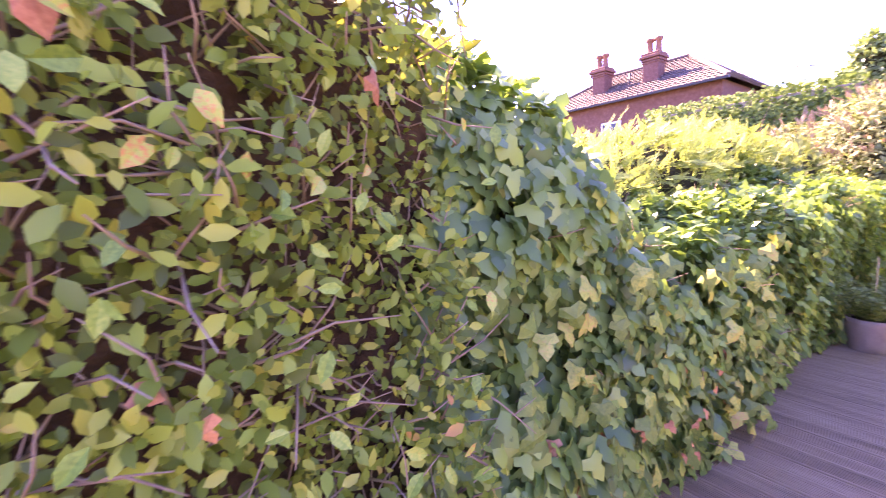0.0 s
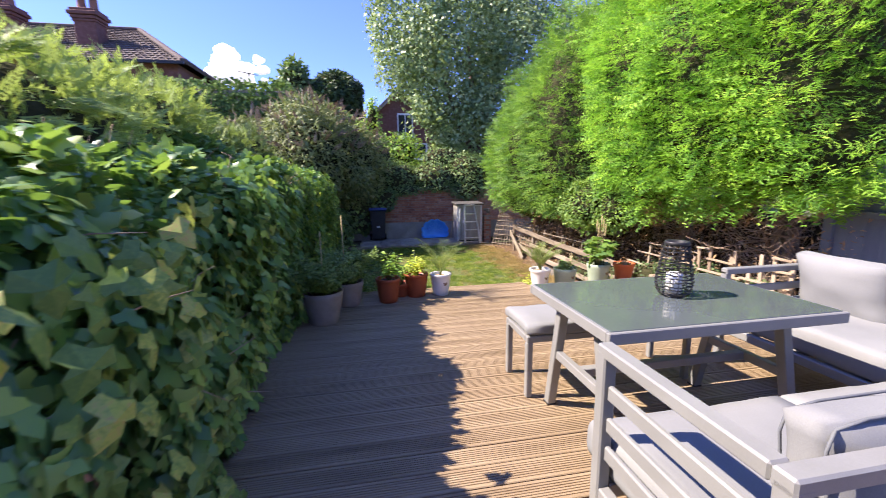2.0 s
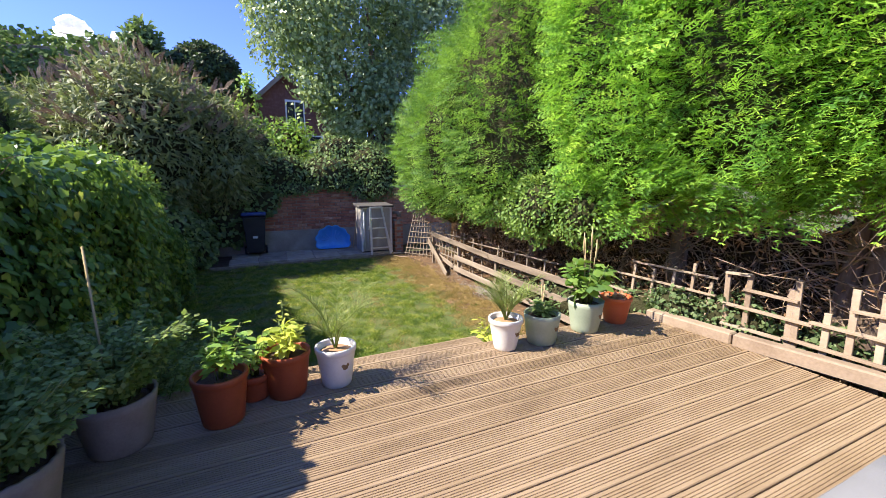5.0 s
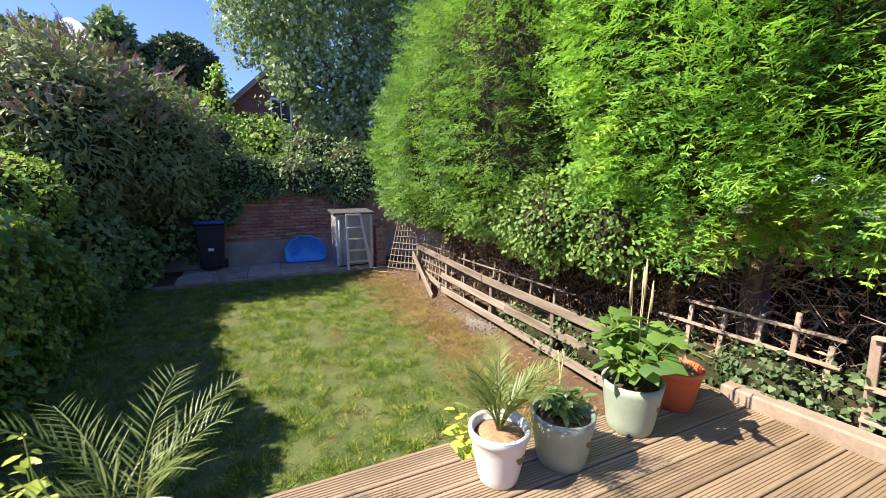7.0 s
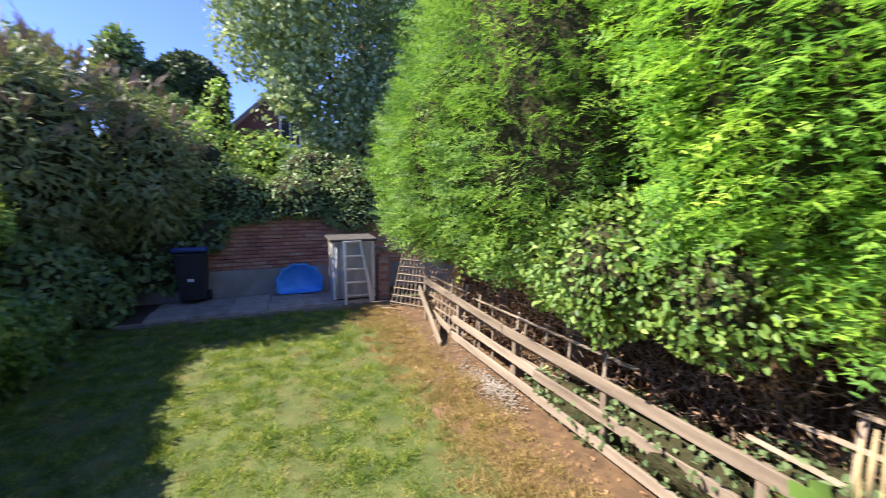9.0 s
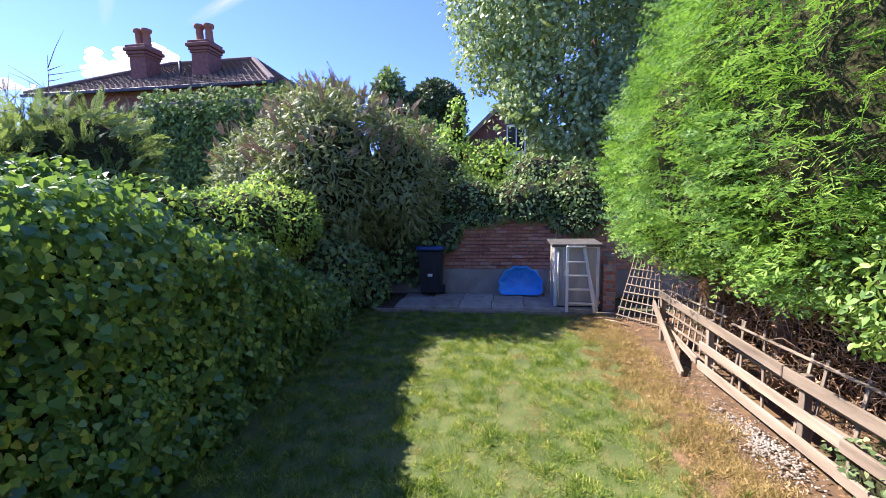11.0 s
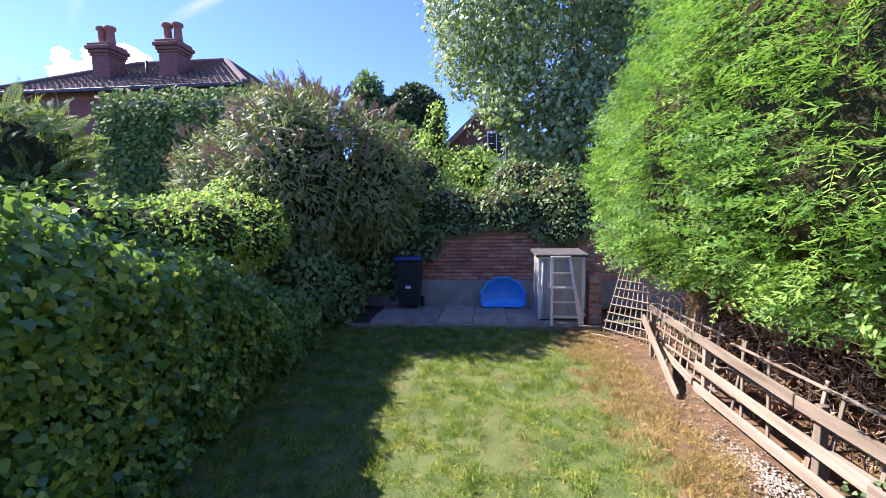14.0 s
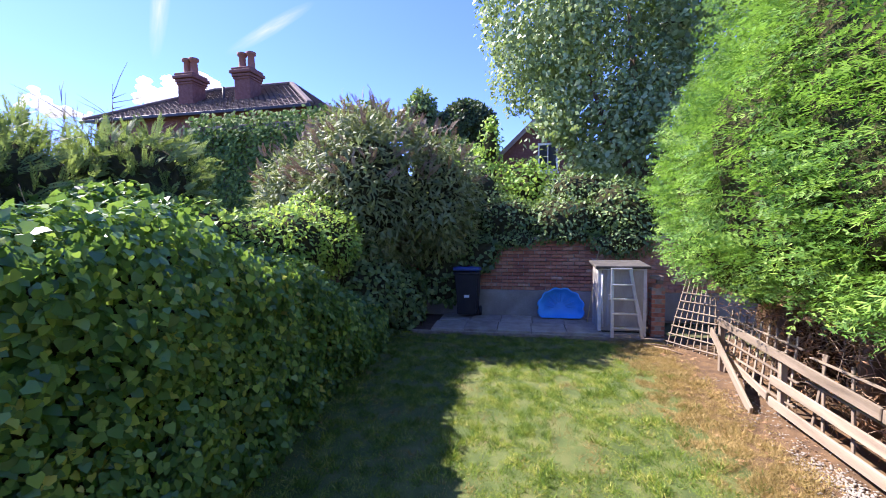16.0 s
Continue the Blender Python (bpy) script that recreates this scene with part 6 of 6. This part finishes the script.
palm_plant("palm", (6.33, -2.03, 0.21), "spiky fine-leaved palm in a white pot", 16, 0.34, 0.40, leaflets=26, leaf_len=0.18)
plant("leafy_plant", (6.31, -2.37, 0.21), "low dark green plant in a sage pot", 12, 0.13, 0.16, 0.075, OVAL, "bushdark", 8, 0.3)
plant("leafy_plant", (6.36, -2.88, 0.24), "broad-leaved green plant with large lobed leaves", 20, 0.36, 0.22, 0.115, IVY, "shrubgreen", 6, 0.3, 0.006, 0.45)
plant("leafy_plant", (6.66, -2.12, LAWN_Z), "lime-green leafy plant growing beside the deck", 14, 0.70, 0.16, 0.085, OVAL, "limeleaf", 14, 0.3)
sp = empty("dry_flower_spikes", (6.37, -2.90, 0.25), "tall straw-coloured dry flower spikes in a pot", "plant")
for k in range(5):
    a = k * 1.3
    h = 0.56 + 0.06 * (k % 3)
    pts = np.array([(0.02 * math.cos(a), 0.02 * math.sin(a), 0), (0.04 * math.cos(a), 0.04 * math.sin(a), h * 0.5), (0.055 * math.cos(a), 0.055 * math.sin(a), h)])
    tubes("spike", [(pts, np.array([0.003, 0.003, 0.002])), (np.array([pts[2] * [1, 1, 0.70], pts[2] * [1, 1, 0.85], pts[2]]), np.array([0.004, 0.0075, 0.003]))], "straw", sp, sides=6)
tw = empty("cane_wigwam", (6.62, -2.62, LAWN_Z), "small wigwam of dry canes beside the deck", "canes")
for k in range(3):
    a = k * 2.1
    tubes("cane", [(np.array([(0.09 * math.cos(a), 0.09 * math.sin(a), 0.0), (0, 0, 0.80), (-0.02 * math.cos(a), -0.02 * math.sin(a), 0.98)]), np.array([0.005, 0.005, 0.004]))], "straw", tw, sides=5)
n_ = 60
lit = empty("dry_leaves", (6.40, -3.29, 0.228), "dry curled brown leaves heaped in a pot", "leaves")
leaves("leaf", np.stack([rng.normal(size=n_) * 0.05, rng.normal(size=n_) * 0.05, rng.uniform(0, 0.03, n_)], axis=1), unit(rand_dirs(n_) * [1, 1, 0.4]), unit(np.array([0, 0, 1.0]) + rand_dirs(n_) * 0.6), 0.06 * rng.uniform(0.6, 1.3, n_), OVAL, "deadneedle", lit)

# ---------------------------------------------------------------- undergrowth below the conifers
bush("evergreen_shrub", [((8.0, -3.62, 0.95), (0.55, 0.36, 0.50)), ((7.35, -3.72, 0.92), (0.45, 0.30, 0.42)), ((8.65, -3.75, 0.90), (0.40, 0.30, 0.42))], 1150, 0.052, OVAL, "shrubgreen",
     "glossy mid-green shrub growing out below the conifers", "shrub", (8.0, -4.3, LAWN_Z), 0.22, 0.6, 0.2, 0.6, "foliage", None, 0)
bush("ground_ivy", [((6.7, -4.05, -0.08), (0.7, 0.22, 0.30)), ((7.7, -3.98, -0.28), (0.8, 0.22, 0.30)), ((8.6, -3.95, -0.38), (0.7, 0.18, 0.24))], 460, 0.036, IVY6, "smallivy", "small-leaved ivy scrambling over the broken rails", "ivy", (7.6, -4.1, LAWN_Z), 0.15, 0.7,
     0.4, 0.6, "foliage", None, 5)
bush("ground_ivy", [((5.75, -3.98, 0.12), (0.35, 0.14, 0.24)), ((5.15, -4.02, 0.10), (0.4, 0.12, 0.18)), ((6.25, -3.92, 0.10), (0.3, 0.2, 0.2)), ((4.75, -4.02, 0.05), (0.25, 0.1, 0.14))], 1300, 0.034, IVY6, "smallivy", "small ivy growing through the trellis", "ivy",
     (5.6, -4.0, LAWN_Z), 0.10, 0.6, 0.4, 0.6, "foliage", None, 5)
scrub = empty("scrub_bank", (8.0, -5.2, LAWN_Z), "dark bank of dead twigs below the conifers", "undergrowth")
# solid brown lumps behind the twigs, deep shade put into their colour
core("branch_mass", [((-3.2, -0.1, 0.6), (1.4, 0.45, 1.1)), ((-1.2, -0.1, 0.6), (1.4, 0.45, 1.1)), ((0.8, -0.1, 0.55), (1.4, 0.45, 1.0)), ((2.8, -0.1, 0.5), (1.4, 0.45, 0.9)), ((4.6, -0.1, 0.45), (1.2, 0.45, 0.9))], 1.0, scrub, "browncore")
runs = []
for i in range(3400):
    s = np.array([rng.uniform(-3.0, 4.6), rng.uniform(0.35, 1.15), rng.uniform(0.1, 1.55)])
    d = unit(np.array([rng.normal() * 0.8, rng.normal() * 0.5, rng.normal() * 0.8])) * rng.uniform(0.10, 0.34)
    runs.append((np.array([s, s + d * 0.5 + rng.normal(size=3) * 0.04, s + d]), np.array([0.0036, 0.0026, 0.0012])))
o = tubes("dead_twig", runs, "twig", scrub, sides=4)
o["kind"] = "stuff"
n_ = 9000
o = leaves("brown_leaves", np.stack([rng.uniform(-3.8, 4.8, n_), rng.uniform(0.3, 1.2, n_), rng.uniform(0.0, 1.55, n_)], axis=1), rand_dirs(n_), rand_dirs(n_), 0.07 * rng.uniform(0.5, 1.2, n_), LANCE, "deadneedle", scrub)


# ---------------------------------------------------------------- grass, pebbles, litter
def lawn_height(x, y):
    return np.array([LAWN_Z + 0.03 * noise.noise(Vector((a * 1.7, b * 1.7, 0))) + 0.015 * noise.noise(Vector((a * 6, b * 6, 2))) for a, b in zip(x, y)])


def grass(name, n, x0, x1, y0, y1, size, material, label, keep):
    x, y = rng.uniform(x0, x1, n), rng.uniform(y0, y1, n)
    k = keep(x, y)
    x, y = x[k], y[k]
    m_ = len(x)
    P = np.stack([x, y, lawn_height(x, y) - 0.003 + 0.014 * (y < -3.0)], axis=1)
    up = unit(np.array([0, 0, 0.8]) + rng.normal(size=(m_, 3)) * 0.75 * np.array([1, 1, 0.4]))
    ob = leaves(name, P, up, rand_dirs(m_), size * rng.uniform(0.4, 1.5, m_) * np.clip(1 + 0.9 * lumps(P, 1.0, 5.0) + 0.6 * lumps(P + 5.0, 1.0, 12.0), 0.3, 2.2), BLADE, material)
    return tagged(ob, label, "grass", kind="stuff")


def dryness(x, y):
    v = np.array([1.05 * noise.noise(Vector((a * 2.0, b * 2.0, 5))) + 0.6 * noise.noise(Vector((a * 5.1, b * 5.1, 8))) for a, b in zip(x, y)])
    return v + 1.05 * sm(-y, 2.35, 3.2) - 0.03


grass("grass", 340000, 6.5, 13.4, -3.45, 1.0, 0.038, "grass", "short green lawn grass", lambda x, y: dryness(x, y) < rng.normal(size=len(x)) * 0.16 + 0.27)
grass("dry_grass", 190000, 6.5, 13.5, -3.7, 1.0, 0.027, "drygrass", "patches of dry straw-coloured grass", lambda x, y: (dryness(x, y) > rng.normal(size=len(x)) * 0.2 + 0.22) & (rng.random(len(x)) < np.where(y < -3.05, 0.9 - 0.72 * sm(-y, 3.25, 3.65), 0.9)))

grass("dry_grass", 120000, 6.5, 13.4, -3.62, -2.7, 0.034, "drygrass", "scorched orange-brown grass along the border", lambda x, y: rng.random(len(x)) < 0.95 - 0.85 * sm(-y, 3.3, 3.6) - 0.6 * (1 - sm(-y, 2.7, 3.05)))


def tufty(x, y):
    return np.array([noise.noise(Vector((a * 7.5, b * 7.5, 21))) + 0.6 * noise.noise(Vector((a * 2.2, b * 2.2, 31))) for a, b in zip(x, y)]) > 0.38


M["tuft"] = G("dark_grass_blade", [(0.05, (0.025, 0.052, 0.008)), (0.6, (0.055, 0.10, 0.015)), (1.0, (0.10, 0.14, 0.025))], 0.6, 0.3, (0.24, 0.36, 0.04))
grass("grass_tufts", 120000, 6.5, 13.4, -3.2, 1.0, 0.038, "tuft", "coarser dark green tufts in the lawn", tufty)
bm = bmesh.new()
bmesh.ops.create_icosphere(bm, subdivisions=1, radius=0.5)
ico_v = np.array([v.co[:] for v in bm.verts]) * np.array([1, 0.75, 0.5])
ico_f = [tuple(v.index for v in f.verts) for f in bm.faces]
bm.free()
n_ = 1000
px = np.concatenate([rng.normal(9.55, 0.25, 650), rng.uniform(9.0, 11.8, n_ - 650)])
pyy = np.concatenate([rng.normal(-3.66, 0.08, 650), rng.normal(-3.70, 0.13, n_ - 650)])
o = leaves("pebbles", np.stack([px, pyy, np.full(n_, LAWN_Z + 0.022)], axis=1), unit(rand_dirs(n_) * [1, 1, 0.2]), unit(np.array([0, 0, 1.0]) + rand_dirs(n_) * 0.3), np.concatenate([rng.uniform(0.010, 0.036, 650), rng.uniform(0.010, 0.026, n_ - 650)]), (ico_v, ico_f), "pebble")
tagged(o, "pale pebbles scattered along the dusty border", "pebbles", kind="stuff")

n_ = 500
px, pyy = rng.uniform(6.6, 13.4, n_), rng.normal(-3.55, 0.22, n_)
o = leaves("clods", np.stack([px, pyy, np.full(n_, LAWN_Z + 0.018)], axis=1), unit(rand_dirs(n_) * [1, 1, 0.2]), unit(np.array([0, 0, 1.0]) + rand_dirs(n_) * 0.5), rng.uniform(0.008, 0.026, n_) * rng.random(n_), (ico_v, ico_f), "dust")
tagged(o, "small dry clods of earth on the bare border", "soil", kind="stuff")
n_ = 450
o = leaves("fallen_needles", np.stack([rng.uniform(6.6, 13.0, n_), rng.normal(-3.5, 0.3, n_), np.full(n_, LAWN_Z + 0.03)], axis=1), unit(rand_dirs(n_) * [1, 1, 0.15]), unit(np.array([0, 0, 1.0]) + rand_dirs(n_) * 0.4), 0.055 * rng.uniform(0.4, 1.2, n_), SPRAYS[0], "deadneedle")
tagged(o, "brown fallen conifer sprays littering the border", "leaf litter", kind="stuff")

# ---------------------------------------------------------------- deck boards (last of the setting)

def lay_boards(y0, y1, x_from, x_to, count_from):
    me_ = board_mesh("deck_board", y1 - y0)
    me_.materials.append(M["deck"])
    i = count_from
    while True:
        x = DECK_X1 - PITCH * (i + 0.5)
        if x < x_to:
            return i
        b = link("deck_board", me_, None, deck)
        b.location = (x, (y0 + y1) / 2, 0.0012 * math.sin(i * 2.3))
        i += 1


k = lay_boards(DECK_Y0, DECK_Y1, DECK_X1, 4.30, 0)
lay_boards(-4.225, DECK_Y1, 4.30, DECK_X0, k)
me_ = board_mesh("deck_board", 3.06)
me_.materials.append(M["deck"])
o = link("deck_board", me_, None, deck)
o.location = (DECK_X1 + PITCH / 2 + 0.002, -0.40, 0.0)
boxpart("fascia", (0.03, DECK_Y1 - DECK_Y0, 0.14), (DECK_X1 - 0.03, (DECK_Y0 + DECK_Y1) / 2, -0.10), "deck", deck)
for x in (-2.2, -0.4, 1.4, 3.2, 5.0, 6.3):
    boxpart("joist", (0.05, DECK_Y1 - DECK_Y0 - 0.1, 0.14), (x, (DECK_Y0 + DECK_Y1) / 2, -0.10), "oldwood", deck, bevel=0.0)
for x in (-2.2, 1.4, 5.0, 6.35):
    for y in (-3.6, -1.2, 1.0):
        boxpart("post", (0.09, 0.09, 0.50), (x, y, -0.40), "oldwood", deck, bevel=0.0)
